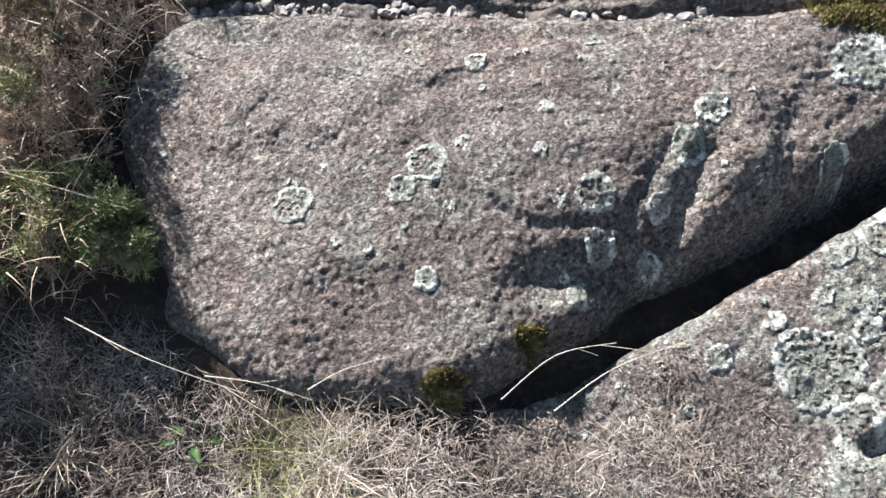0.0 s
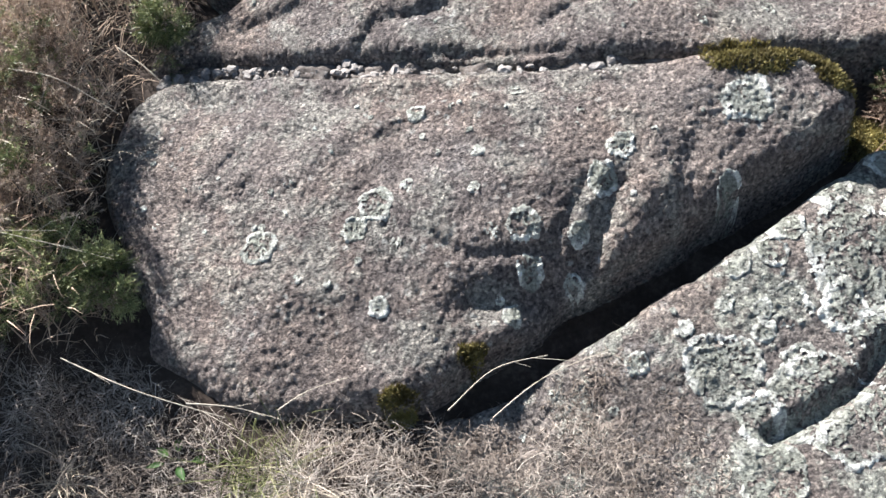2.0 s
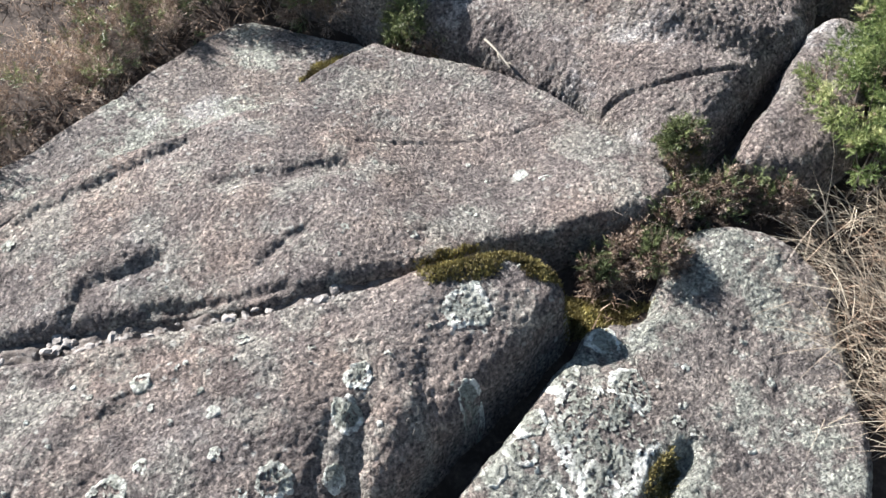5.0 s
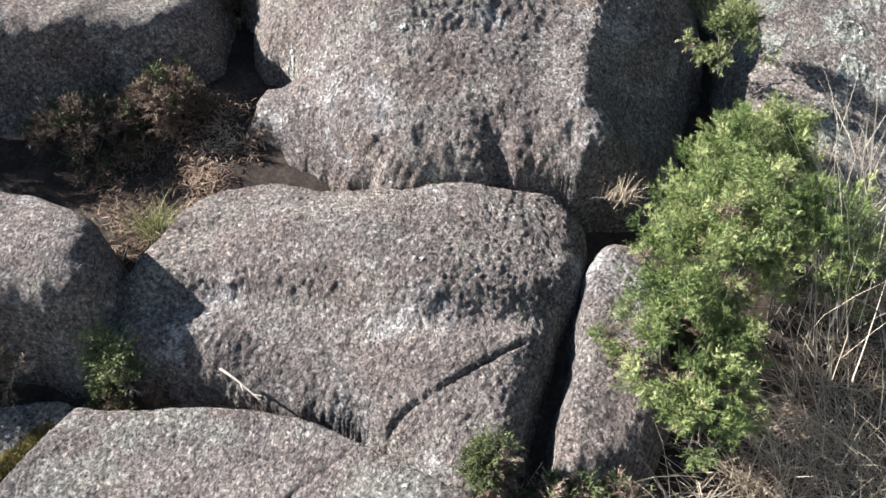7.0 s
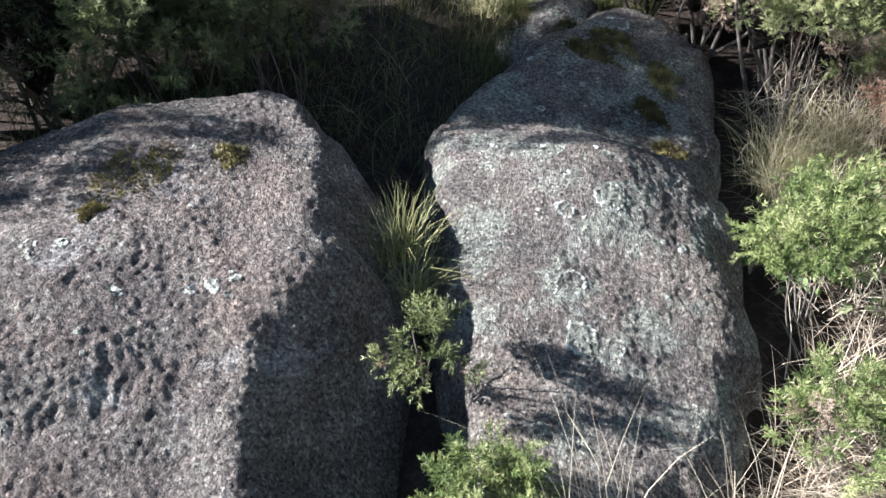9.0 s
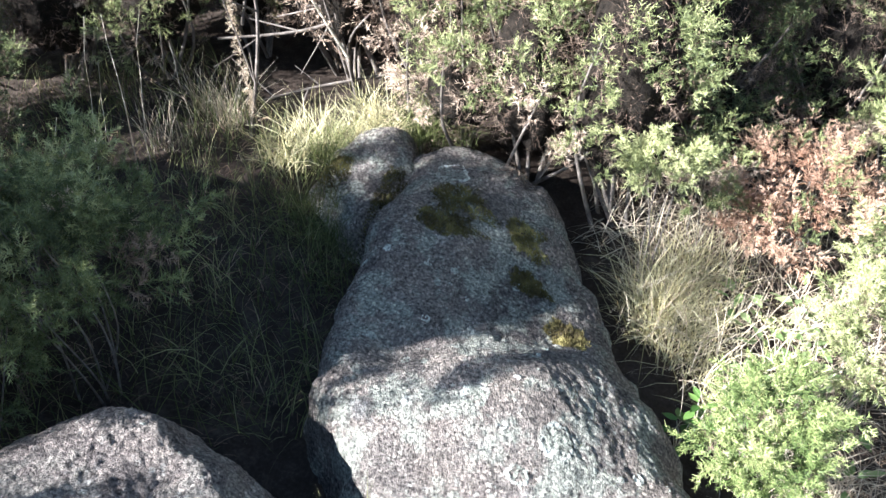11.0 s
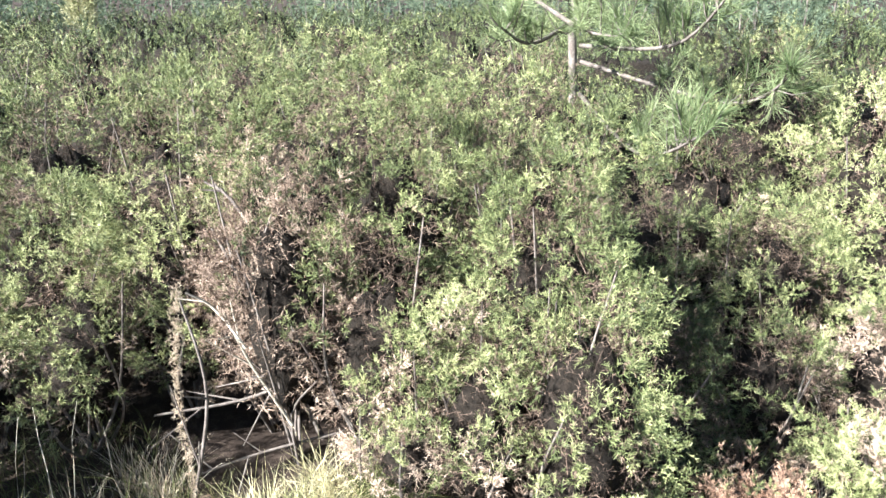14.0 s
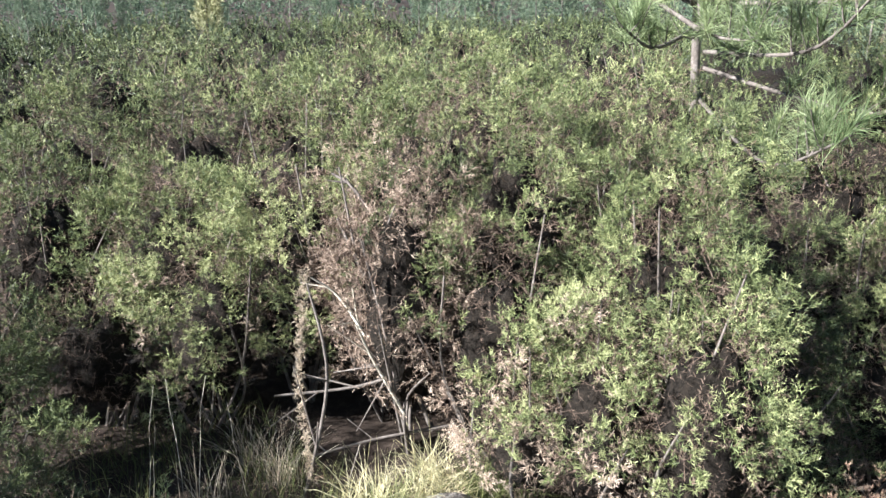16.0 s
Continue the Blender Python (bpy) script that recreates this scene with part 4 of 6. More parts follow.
def blade_arrays(pos, n, length, width, rng, lean=0.7, droop=0.6, tone=0.5, heading=None, spread=0.3):
    """Grass blades, each a bent strip of three pieces."""
    a = rng.uniform(0, 2 * np.pi, n)
    if heading is not None:
        a = heading + rng.normal(0, spread, n)
    ln = length * rng.uniform(0.5, 1.3, n)
    le = np.abs(rng.normal(lean, 0.3, n))
    h = np.c_[np.cos(a), np.sin(a), np.zeros(n)]
    side = np.c_[-np.sin(a), np.cos(a), np.zeros(n)]
    side = unit(side + rng.normal(0, 0.3, side.shape))
    w = width * rng.uniform(0.6, 1.3, n)
    pts = []
    p = pos.copy()
    el = np.pi / 2 - le
    for k in range(4):
        pts.append(p)
        p = p + (h * np.cos(el)[:, None] + np.array((0, 0, 1.0)) * np.sin(el)[:, None]) * (ln / 3)[:, None]
        el = el - droop * rng.uniform(0.3, 1.2, n) * 0.7
    rows = []
    for k, q in enumerate(pts[:3]):
        ww = (side * (w * (1 - 0.28 * k))[:, None])
        rows += [q - ww, q + ww]
    v = np.stack(rows + [pts[3]], 1)
    i = np.arange(n)[:, None] * 7
    f = np.concatenate([i + c for c in ([0, 1, 3], [0, 3, 2], [2, 3, 5], [2, 5, 4], [4, 5, 6])], 1).reshape(-1, 3)
    t = np.repeat(np.clip(tone + rng.normal(0, 0.18, n), 0, 0.9), 7)
    return v.reshape(-1, 3), f, t


def tuft(name, label, x, y, r, count, length, seed, mat, tone=0.5, lean=0.45, droop=0.5, width=0.0016, z=None, group="grass tufts", heading=None, spread=0.4):
    """A tuft of grass: blades that rise from one stool."""
    rng = np.random.default_rng(seed)
    pos = np.c_[rng.normal(0, r * 0.5, count), rng.normal(0, r * 0.5, count), np.full(count, -0.01)]
    z = float(SURFACE(np.array([(x, y)]))[0]) if z is None else z
    v, f, t = blade_arrays(pos, count, length, width, rng, lean, droop, tone, heading, spread)
    ob = new(name, mesh_of(name, v, f, mat, False, t))
    ob.location = (x, y, z)
    return tagged(ob, label, "grass", group)


def thatch(name, label, poly, count, length, seed, mat, tone=0.5, lean=1.2, droop=0.35, width=0.0015, lift=0.05, where=None, heading=None, spread=0.3, category="grass"):
    """A matted cover of loose blades or twigs over a patch of ground."""
    rng = np.random.default_rng(seed)
    poly = spline(poly, 3)
    lo, hi = poly.min(0), poly.max(0)
    xy = rng.uniform(lo, hi, (int(count * 2.6), 2))
    d = line_distance(xy, poly, True)
    xy = xy[inside(xy, poly) & (rng.uniform(0, 1, len(xy)) < smooth(-0.02, 0.06, d))][:count]
    lump = fbm(np.c_[xy, xy[:, 0] * 0], 0.09, 3, 0.55, seed + 2)
    keep = rng.uniform(0, 1, len(xy)) < 0.25 + 0.75 * smooth(-0.45, 0.2, lump)
    xy, lump = xy[keep], lump[keep]
    z = (where or ground_z)(xy) + rng.uniform(0, 1, len(xy)) ** 1.7 * lift * (1 + 0.7 * lump) - 0.004
    v, f, t = blade_arrays(np.c_[xy, z], len(xy), length, width, rng, lean, droop, 0.0, heading, spread)
    q = fbm(np.c_[xy, z * 0], 0.12, 3, 0.6, seed)
    t = np.clip(t + np.repeat(tone + 0.36 * q, 7), 0, 0.95)
    return tagged(new(name, mesh_of(name, v, f, mat, False, t)), label, category, kind="stuff")


def stalks(name, label, spots, seed, mat, length=0.35, lean=0.4, radius=0.0012, category="stalk", heading=None, where=None):
    """Single dry stalks, one thing each."""
    rng = np.random.default_rng(seed)
    for x, y in spots:
        z = float((where or SURFACE)(np.array([(x, y)]))[0])
        a = rng.uniform(0, 6.28) if heading is None else heading + rng.normal(0, 0.5)
        le = abs(rng.normal(lean, 0.2))
        ln = length * rng.uniform(0.6, 1.3)
        h = np.array((math.cos(a), math.sin(a), 0))
        pts = [np.zeros(3) - (0, 0, 0.01)]
        for k in range(5):
            pts.append(pts[-1] + (h * math.sin(le) + np.array((0, 0, math.cos(le)))) * ln / 5 + rng.normal(0, 0.006, 3))
            le += rng.uniform(-0.05, 0.25)
        v, f = tube(np.array(pts), np.linspace(radius, radius * 0.5, 6), 4)
        ob = new(name, mesh_of(name, v, f, mat))
        ob.location = (x, y, z)
        tagged(ob, label, category, label.split(" ")[0] + " " + category + "s")


def twig(name, label, a, b, radius, seed, mat=STALK, sag=0.01, forks=2):
    """A fallen stick with a few side twigs."""
    rng = np.random.default_rng(seed)
    a, b = np.array(a, float), np.array(b, float)
    mid = (a + b) / 2 + rng.normal(0, 0.05, 3) * np.linalg.norm(b - a) + (0, 0, sag)
    path = spline([a, mid, b], 6, False) - a
    pieces = [tube(path, np.linspace(radius, radius * 0.45, len(path)), 5)]
    for k in range(forks):
        i = rng.integers(3, len(path) - 2)
        d = unit(path[-1] - path[0] + rng.normal(0, 0.6, 3) * np.linalg.norm(path[-1]))
        pieces.append(tube(np.array([path[i], path[i] + d * rng.uniform(0.15, 0.4) * np.linalg.norm(path[-1])]), [radius * 0.5, radius * 0.25], 4))
    v, f = joined(pieces)
    ob = new(name, mesh_of(name, v, f, mat))
    ob.location = a
    return tagged(ob, label, "twig", "fallen sticks")


# -- the heath and dead growth beside the first slab
LEFT_EDGE = [(-2.0, 0.95), (-0.85, 0.85), (-0.66, 0.90), (-0.68, 1.05), (-0.74, 1.25), (-0.66, 1.5), (-0.62, 1.6), (-0.52, 1.72), (-0.5, 1.9), (-0.6, 2.4), (-2.0, 2.4)]
thatch("dead_heath", "tangle of brown dead stems and dry grass", LEFT_EDGE, 13000, 0.10, 41, BROWN, 1.0, 0.9, 0.7, 0.0014, 0.13, category="heath")
thatch("dry_grass", "bleached dry grass over brown heath", [(-2, 1.0), (-0.75, 1.15), (-0.72, 1.55), (-0.6, 2.0), (-2, 2.2)], 6500, 0.11, 42, DRY, 0.8, 0.8, 0.7, 0.0011, 0.16)
for k, (x, y, rx, h, lab, dd, mt) in enumerate([
        (-0.95, 1.62, 0.22, 0.24, "dead brown heath bush with fine dry twigs", 0.95, GORSE), (-0.82, 1.36, 0.11, 0.22, "dead brown heath bush with fine dry twigs", 0.93, GORSE), (-0.83, 1.17, 0.10, 0.18, "dead brown heath bush with fine dry twigs", 0.93, GORSE), (-0.98, 1.02, 0.12, 0.13, "dead brown heath bush with fine dry twigs", 0.85, GORSE), (-0.86, 1.5, 0.13, 0.19, "dead brown heath bush with fine dry twigs", 0.93, GORSE),
        (-1.12, 1.25, 0.24, 0.17, "dead brown heath bush with fine dry twigs", 0.85, GORSE), (-0.78, 1.0, 0.11, 0.09, "grey-green heath cushion with fine shoots", 0.45, GORSE),
        (-0.67, 0.97, 0.07, 0.08, "grey-green heath cushion with fine shoots", 0.25, GORSE), (-1.0, 0.92, 0.10, 0.07, "grey-green heath cushion with fine shoots", 0.45, GORSE),
        (-0.60, 1.86, 0.11, 0.16, "dead brown heath bush with fine dry twigs", 0.9, GORSE), (-0.58, 1.63, 0.05, 0.12, "small green shrub in a rock corner", 0.1, GORSE),
        (-0.9, 2.1, 0.25, 0.25, "dead brown heath bush with fine dry twigs", 0.9, GORSE), (-0.3, 2.1, 0.15, 0.14, "dead brown heath bush with fine dry twigs", 0.85, GORSE)]):
    gorse(x, y, float(ground_z([(x, y)])[0]) + h * 0.45, (rx, rx, h * 0.7), int(600 + 5200 * rx), 60 + k, lab, dd, mt, 0.62, 0.012, 0.045, 8, 0.0010, 5, name="heath_bush", group="heath bushes")

# -- the dry turf below it
TURF_NEAR = [(-1.25, 0.28), (-1.25, 0.95), (-0.85, 0.88), (-0.63, 0.84), (-0.50, 0.735), (-0.36, 0.675), (-0.18, 0.655), (-0.02, 0.64), (0.06, 0.60), (0.16, 0.60), (0.30, 0.62), (0.36, 0.52), (0.38, 0.40), (0.35, 0.25)]
thatch("dry_turf", "matted bleached dry grass and small twigs", TURF_NEAR, 30000, 0.055, 43, TURF_STRAW, 0.44, 1.2, 0.75, 0.0006, 0.045, near_slabs)
thatch("leaf_litter", "brown litter of dead stems and heath bits", TURF_NEAR, 16000, 0.024, 44, TURF_STRAW, 0.2, 1.35, 0.5, 0.0011, 0.03, near_slabs, category="litter")
tuft("grass_tuft", "half-green grass tuft in dry turf", -0.35, 0.585, 0.07, 260, 0.13, 45, GREEN_GRASS, 0.45, 0.8, 0.6, 0.0012)
tuft("grass_tuft", "half-green grass tuft in dry turf", -0.29, 0.55, 0.06, 160, 0.11, 46, DRY, 0.55, 0.9, 0.5, 0.0012)
tuft("grass_tuft", "pale dry grass tuft in the turf", -0.47, 0.50, 0.02, 70, 0.05, 47, DRY, 0.7, 0.8, 0.5, 0.0012)
tuft("grass_tuft", "half-green grass tuft in dry turf", -0.75, 0.62, 0.05, 150, 0.10, 48, DRY, 0.5, 0.8, 0.6, 0.0012)


def leaf_plant(x, y, seed, label, leaves=5, size=0.03, rise=0.05, mat=None):
    """A broad-leaved herb: oval leaves on short stems."""
    rng = np.random.default_rng(seed)
    z = float(SURFACE(np.array([(x, y)]))[0])
    ob = thing("leafy_plant", label, "plant", (x, y, z), "leafy plants")
    for k in range(leaves):
        a = k * 2.4 + rng.uniform(0, 0.6)
        h = rise * rng.uniform(0.4, 1.2)
        o = np.array((math.cos(a), math.sin(a), 0)) * size * rng.uniform(0.5, 1.4) + (0, 0, h)
        v, f = tube(np.array([(0, 0, -0.005), o * 0.5 + (0, 0, h * 0.2), o]), [0.0013, 0.001, 0.0008], 4)
        part("stalk", mesh_of("stalk", v, f, STALK), ob)
        u = np.linspace(0, 1, 7)
        wd = 0.34 * np.sin(np.pi * u**0.8) * size * rng.uniform(0.8, 1.2)
        d = np.array((math.cos(a), math.sin(a), rng.uniform(-0.2, 0.6)))
        s = np.array((-math.sin(a), math.cos(a), rng.uniform(-0.3, 0.3)))
        c = o + np.outer(u * size * 1.5, d) - np.outer(u**2 * size * 0.4, (0, 0, 1))
        v = np.stack([c - s * wd[:, None] + (0, 0, 0.003), c, c + s * wd[:, None] + (0, 0, 0.003)], 1).reshape(-1, 3)
        i = np.arange(6)[:, None] * 3
        f = np.concatenate([i + q for q in ([0, 1, 4, 3], [1, 2, 5, 4])], 1).reshape(-1, 4)
        part("leaf", mesh_of("leaf", v, f, mat or LEAF, True, np.full(len(v), rng.uniform(0.2, 0.7))), ob)
    return ob


LEAF = plant("broad_leaf_green", [(0.0, (0.02, 0.05, 0.015)), (0.5, (0.06, 0.13, 0.03)), (1.1, (0.16, 0.26, 0.07))], 0.45, 0.25)
LEAF_PALE = plant("young_leaf_green", [(0.0, (0.08, 0.13, 0.04)), (0.5, (0.17, 0.25, 0.09)), (1.1, (0.34, 0.42, 0.2))], 0.5, 0.3)
leaf_plant(-0.52, 0.62, 3, "dark green broad-leaved seedling in dry turf", 5, 0.024, 0.03)
rs = np.random.default_rng(8)
stalks("dry_stalk", "bleached dry stalk in heath", [(-0.72 - 0.5 * rs.random(), 0.75 + 1.0 * rs.random()) for _ in range(26)], 49, STALK, 0.28, 0.9, 0.0009, "stalk", 0.2)
for k, (a, b) in enumerate([((-0.72, 0.80, 0.06), (-0.40, 0.66, 0.02)), ((-0.48, 0.70, 0.015), (-0.30, 0.655, 0.0)), ((-0.30, 0.66, 0.03), (-0.16, 0.70, 0.06)), ((0.10, 0.60, 0.04), (0.33, 0.70, 0.07)),
                            ((-0.66, 1.52, 0.20), (-0.50, 1.36, 0.13)), ((-0.98, 1.06, 0.20), (-0.62, 0.98, 0.12)), ((0.02, 0.64, 0.0), (0.22, 0.72, 0.03)), ((-0.85, 1.4, 0.27), (-0.62, 1.30, 0.2))]):
    twig("dry_stick", "thin bleached stick lying on turf and rock", a, b, 0.0014, 70 + k)

thatch("heath_grass", "brown winter grass on the ground around the rocks", [(-3.5, -3), (4, -3), (4.2, -0.4), (1.7, 0.0), (0.3, -0.05), (-1.5, 0.1), (-1.6, 2.6), (-0.7, 3.7), (0.5, 4.8), (-3.5, 4.8)], 16000, 0.14, 57, BROWN, 0.55, 1.0, 0.5, 0.004, 0.08)

# -- the gully between the slabs
thatch("leaf_litter", "brown crumbs of litter over the low end of a slab", [(0.0, 0.56), (0.09, 0.645), (0.25, 0.70), (0.38, 0.715), (0.47, 0.64), (0.53, 0.52), (0.50, 0.40), (0.42, 0.30), (0.2, 0.4)], 13000, 0.012, 52, TURF_STRAW, 0.3, 1.4, 0.3, 0.0012, 0.006, near_slabs, category="litter")
thatch("leaf_litter", "dark litter of dead stems in a rock gully", [(0.0, 0.60), (0.3, 0.74), (0.6, 0.88), (0.9, 1.05), (1.0, 1.16), (1.2, 1.18), (1.25, 1.1), (0.95, 1.03), (0.6, 0.83), (0.2, 0.66)], 2600, 0.05, 81, BROWN, 0.1, 1.2, 0.4, 0.0013, 0.03, category="litter")
for k, (x, y, r, h, dd) in enumerate([(1.33, 1.23, 0.07, 0.08, 0.75), (1.24, 1.21, 0.06, 0.06, 0.85), (1.43, 1.23, 0.06, 0.07, 0.8), (1.12, 1.18, 0.06, 0.05, 0.9), (1.34, 1.36, 0.04, 0.07, 0.5), (1.02, 1.17, 0.05, 0.04, 0.9), (1.15, 1.11, 0.05, 0.04, 0.9), (1.50, 1.18, 0.06, 0.07, 0.8)]):
    gorse(x, y, float(SURFACE(np.array([(x, y)]))[0]) + h * 0.4, (r, r, h * 0.7), 800, 85 + k, "dark heath tussock with dead brown twigs", dd, GORSE, 0.2, 0.011, 0.04, 10, 0.0010, 6, base=float(SURFACE(np.array([(x, y)]))[0]), name="heath_bush", group="heath bushes")
rs = np.random.default_rng(9)
stalks("dry_stalk", "thin dark bare stem in the gully", [(1.08 + 0.35 * rs.random(), 1.16 + 0.14 * rs.random()) for _ in range(60)], 95, BARK, 0.13, 0.8, 0.0008, "stem", None)
twig("dry_stick", "thin bleached stick lying on turf and rock", (1.21, 1.17, 0.25), (1.30, 1.19, 0.28), 0.003, 96)
twig("dry_stick", "grey dead stick lying against a boulder", (1.075, 1.93, 0.34), (1.10, 1.82, 0.31), 0.004, 97)
tuft("grass_tuft", "straw-coloured grass tuft in a rock crack", 1.33, 1.33, 0.03, 110, 0.10, 98, GREEN_GRASS, 0.6, 0.5, 0.4, 0.001)
tuft("grass_tuft", "straw-coloured grass tuft in a rock crack", 1.17, 2.36, 0.05, 160, 0.09, 99, GREEN_GRASS, 0.6, 0.6, 0.4, 0.0012, 0.44)
for k, (x, y, r, h, dd, fr) in enumerate([(0.93, 2.13, 0.06, 0.16, 0.15, 0.5), (1.02, 2.08, 0.06, 0.08, 0.8, 0.1), (0.88, 2.10, 0.05, 0.07, 0.85, 0.1), (0.60, 2.46, 0.11, 0.15, 0.75, 0.55), (0.46, 2.53, 0.13, 0.16, 0.8, 0.6),
                                        (0.28, 2.44, 0.12, 0.12, 0.8, 0.6), (0.08, 2.30, 0.10, 0.12, 0.85, 0.6), (0.7, 2.34, 0.08, 0.10, 0.8, 0.5), (0.15, 2.5, 0.16, 0.12, 0.8, 0.6), (0.45, 2.8, 0.2, 0.16, 0.7, 0.6), (-0.1, 2.3, 0.2, 0.12, 0.9, 0.6)]):
    gorse(x, y, float(ground_z([(x, y)])[0]) + h * 0.5, (r, r, h * 0.65), int(400 + 5000 * r), 105 + k, "small heath bush among granite boulders", dd, GORSE, fr, 0.012, 0.045, 8, 0.0011, 5, name="heath_bush", group="heath bushes")
thatch("leaf_litter", "brown peaty litter between boulders", [(1.05, 2.35), (1.5, 2.38), (1.62, 2.62), (1.5, 2.75), (1.1, 2.7)], 6500, 0.03, 118, BROWN, 0.15, 1.3, 0.3, 0.0016, 0.03, category="litter")
thatch("leaf_litter", "brown litter and dead stems beside granite slabs", [(-0.6, 1.95), (0.0, 2.02), (0.35, 2.14), (0.65, 2.25), (0.6, 2.5), (0.3, 3.2), (-1, 3.2)], 5000, 0.07, 119, BROWN, 0.3, 1.0, 0.5, 0.0014, 0.06, category="litter")

thatch("leaf_litter", "dark litter and dead stems behind boulders", [(0.3, 2.62), (0.75, 2.85), (0.95, 3.1), (0.8, 3.6), (0.0, 3.6), (-0.4, 3.0)], 5000, 0.10, 120, BROWN, 0.25, 0.9, 0.6, 0.0016, 0.10, category="litter")
for k, (x, y, r, h) in enumerate([(0.55, 2.9, 0.18, 0.16), (0.8, 3.05, 0.18, 0.18), (0.35, 3.15, 0.22, 0.2), (0.65, 3.35, 0.22, 0.25)]):
    gorse(x, y, float(ground_z([(x, y)])[0]) + h * 0.45, (r, r, h * 0.7), 1000, 480 + k, "brown heath bush behind granite boulders", 0.75, GORSE, 0.3, 0.014, 0.05, 8, 0.0014, 5, name="heath_bush", group="heath bushes")

# -- the bright bush beside the middle boulder, and the dry grass by it
for k, (x, y, z, r, n) in enumerate([(1.80, 1.25, 0.40, (0.15, 0.13, 0.17), 2000), (1.98, 1.30, 0.50, (0.19, 0.16, 0.22), 2800), (2.20, 1.40, 0.50, (0.19, 0.15, 0.18), 2600), (2.42, 1.45, 0.50, (0.16, 0.13, 0.15), 2000),
                                    (2.10, 1.16, 0.52, (0.17, 0.13, 0.18), 2000), (1.72, 1.12, 0.36, (0.11, 0.09, 0.10), 900)]):
    gorse(x, y, z, (r[0] * 1.08, r[1] * 1.08, r[2] * 1.08), int(n * 1.25), 130 + k, "dense fresh green gorse bush beside granite", 0.10, GORSE_BRIGHT, 0.46, 0.011, 0.036, 13, 0.0009, 6, flame=0.5)
GRASS_R = [(1.5, 1.08), (1.75, 1.10), (2.1, 1.1), (2.6, 1.2), (2.9, 1.0), (3.1, 0.8), (3.0, 0.3), (1.6, 0.3), (1.35, 0.75)]
thatch("dry_grass", "long bleached dry grass beside a gorse bush", GRASS_R, 10500, 0.20, 140, DRY, 0.42, 1.0, 0.55, 0.0010, 0.08, None, 2.4, 0.9)
thatch("leaf_litter", "brown litter under dry grass", GRASS_R, 5000, 0.06, 141, BROWN, 0.3, 1.2, 0.4, 0.0014, 0.04, category="litter")
for k, (x, y, c, ln) in enumerate([(2.28, 1.12, 90, 0.32), (2.5, 1.16, 80, 0.34), (2.1, 1.02, 90, 0.28), (1.8, 0.98, 90, 0.22), (2.7, 1.0, 90, 0.32), (2.0, 0.85, 120, 0.25)]):
    tuft("grass_tuft", "tall dry straw grass tuft", x, y, 0.08, c, ln, 150 + k, DRY, 0.6, 0.5, 0.5, 0.0013, float(ground_z([(x, y)])[0]), heading=2.2, spread=1.1)
for k, (x, y, z, r, n) in enumerate([(2.45, 0.85, 0.38, (0.16, 0.12, 0.13), 1300), (2.25, 0.72, 0.35, (0.14, 0.12, 0.12), 900)]):
    gorse(x, y, z, r, n, 160 + k, "fresh green gorse bush in dry grass", 0.15, GORSE_BRIGHT, 0.55, 0.014, 0.045, 16, 0.001, 5)

for k, (x, y, c, ln) in enumerate([(2.15, 1.10, 34, 0.34), (2.36, 1.18, 34, 0.36), (2.52, 1.24, 30, 0.38), (2.0, 1.03, 26, 0.30), (2.3, 1.03, 40, 0.34)]):
    tuft("grass_tuft", "tall bleached grass leaning over a gorse bush", x, y, 0.10, c, ln, 440 + k, DRY, 0.8, 0.45, 0.4, 0.0011, 0.46, heading=1.6, spread=1.3)
for k, (x, y, r, h) in enumerate([(1.93, 3.12, 0.20, 0.22), (2.05, 3.30, 0.22, 0.25), (1.78, 3.02, 0.12, 0.16), (1.7, 3.25, 0.2, 0.2), (1.2, 2.78, 0.12, 0.12), (1.42, 2.70, 0.10, 0.10)]):
    gorse(x, y, float(ground_z([(x, y)])[0]) + h * 0.45, (r, r, h * 0.7), 1100, 450 + k, "dark heath bush between big boulders", 0.9, GORSE, 0.1, 0.014, 0.05, 9, 0.0014, 5, name="heath_bush", group="heath bushes")

# -- thin gorse on the sunny side of the big boulder, whose shade falls across its crown
for k, (x, y, z) in enumerate([(2.12, 3.20, 1.12), (2.30, 3.22, 1.16), (1.98, 3.16, 1.05)]):
    gorse(x, y, z, (0.16, 0.12, 0.24), 240, 490 + k, "thin straggling gorse bush behind a big boulder", 0.4, GORSE, 0.35, 0.02, 0.07, 12, 0.0014, 8)

# -- plants in the cracks of the big boulders
gorse(2.60, 1.70, 0.69, (0.10, 0.085, 0.075), 420, 170, "small gorse bush growing from a rock cleft", 0.1, GORSE, 0.6, 0.014, 0.045, 14, 0.0012, 3, base=0.62)
tuft("grass_tuft", "sedge tuft in a cleft between boulders", 2.89, 1.96, 0.05, 260, 0.20, 171, GREEN_GRASS, 0.72, 0.4, 0.5, 0.0014, 0.65)
tuft("grass_tuft", "sedge tuft in a cleft between boulders", 2.82, 1.87, 0.04, 160, 0.14, 172, GREEN_GRASS, 0.75, 0.7, 0.5, 0.0013, 0.62)
tuft("grass_tuft", "short dry grass tuft in a cleft", 2.03, 1.60, 0.03, 80, 0.07, 173, DRY, 0.3, 0.8, 0.5, 0.001, 0.5)

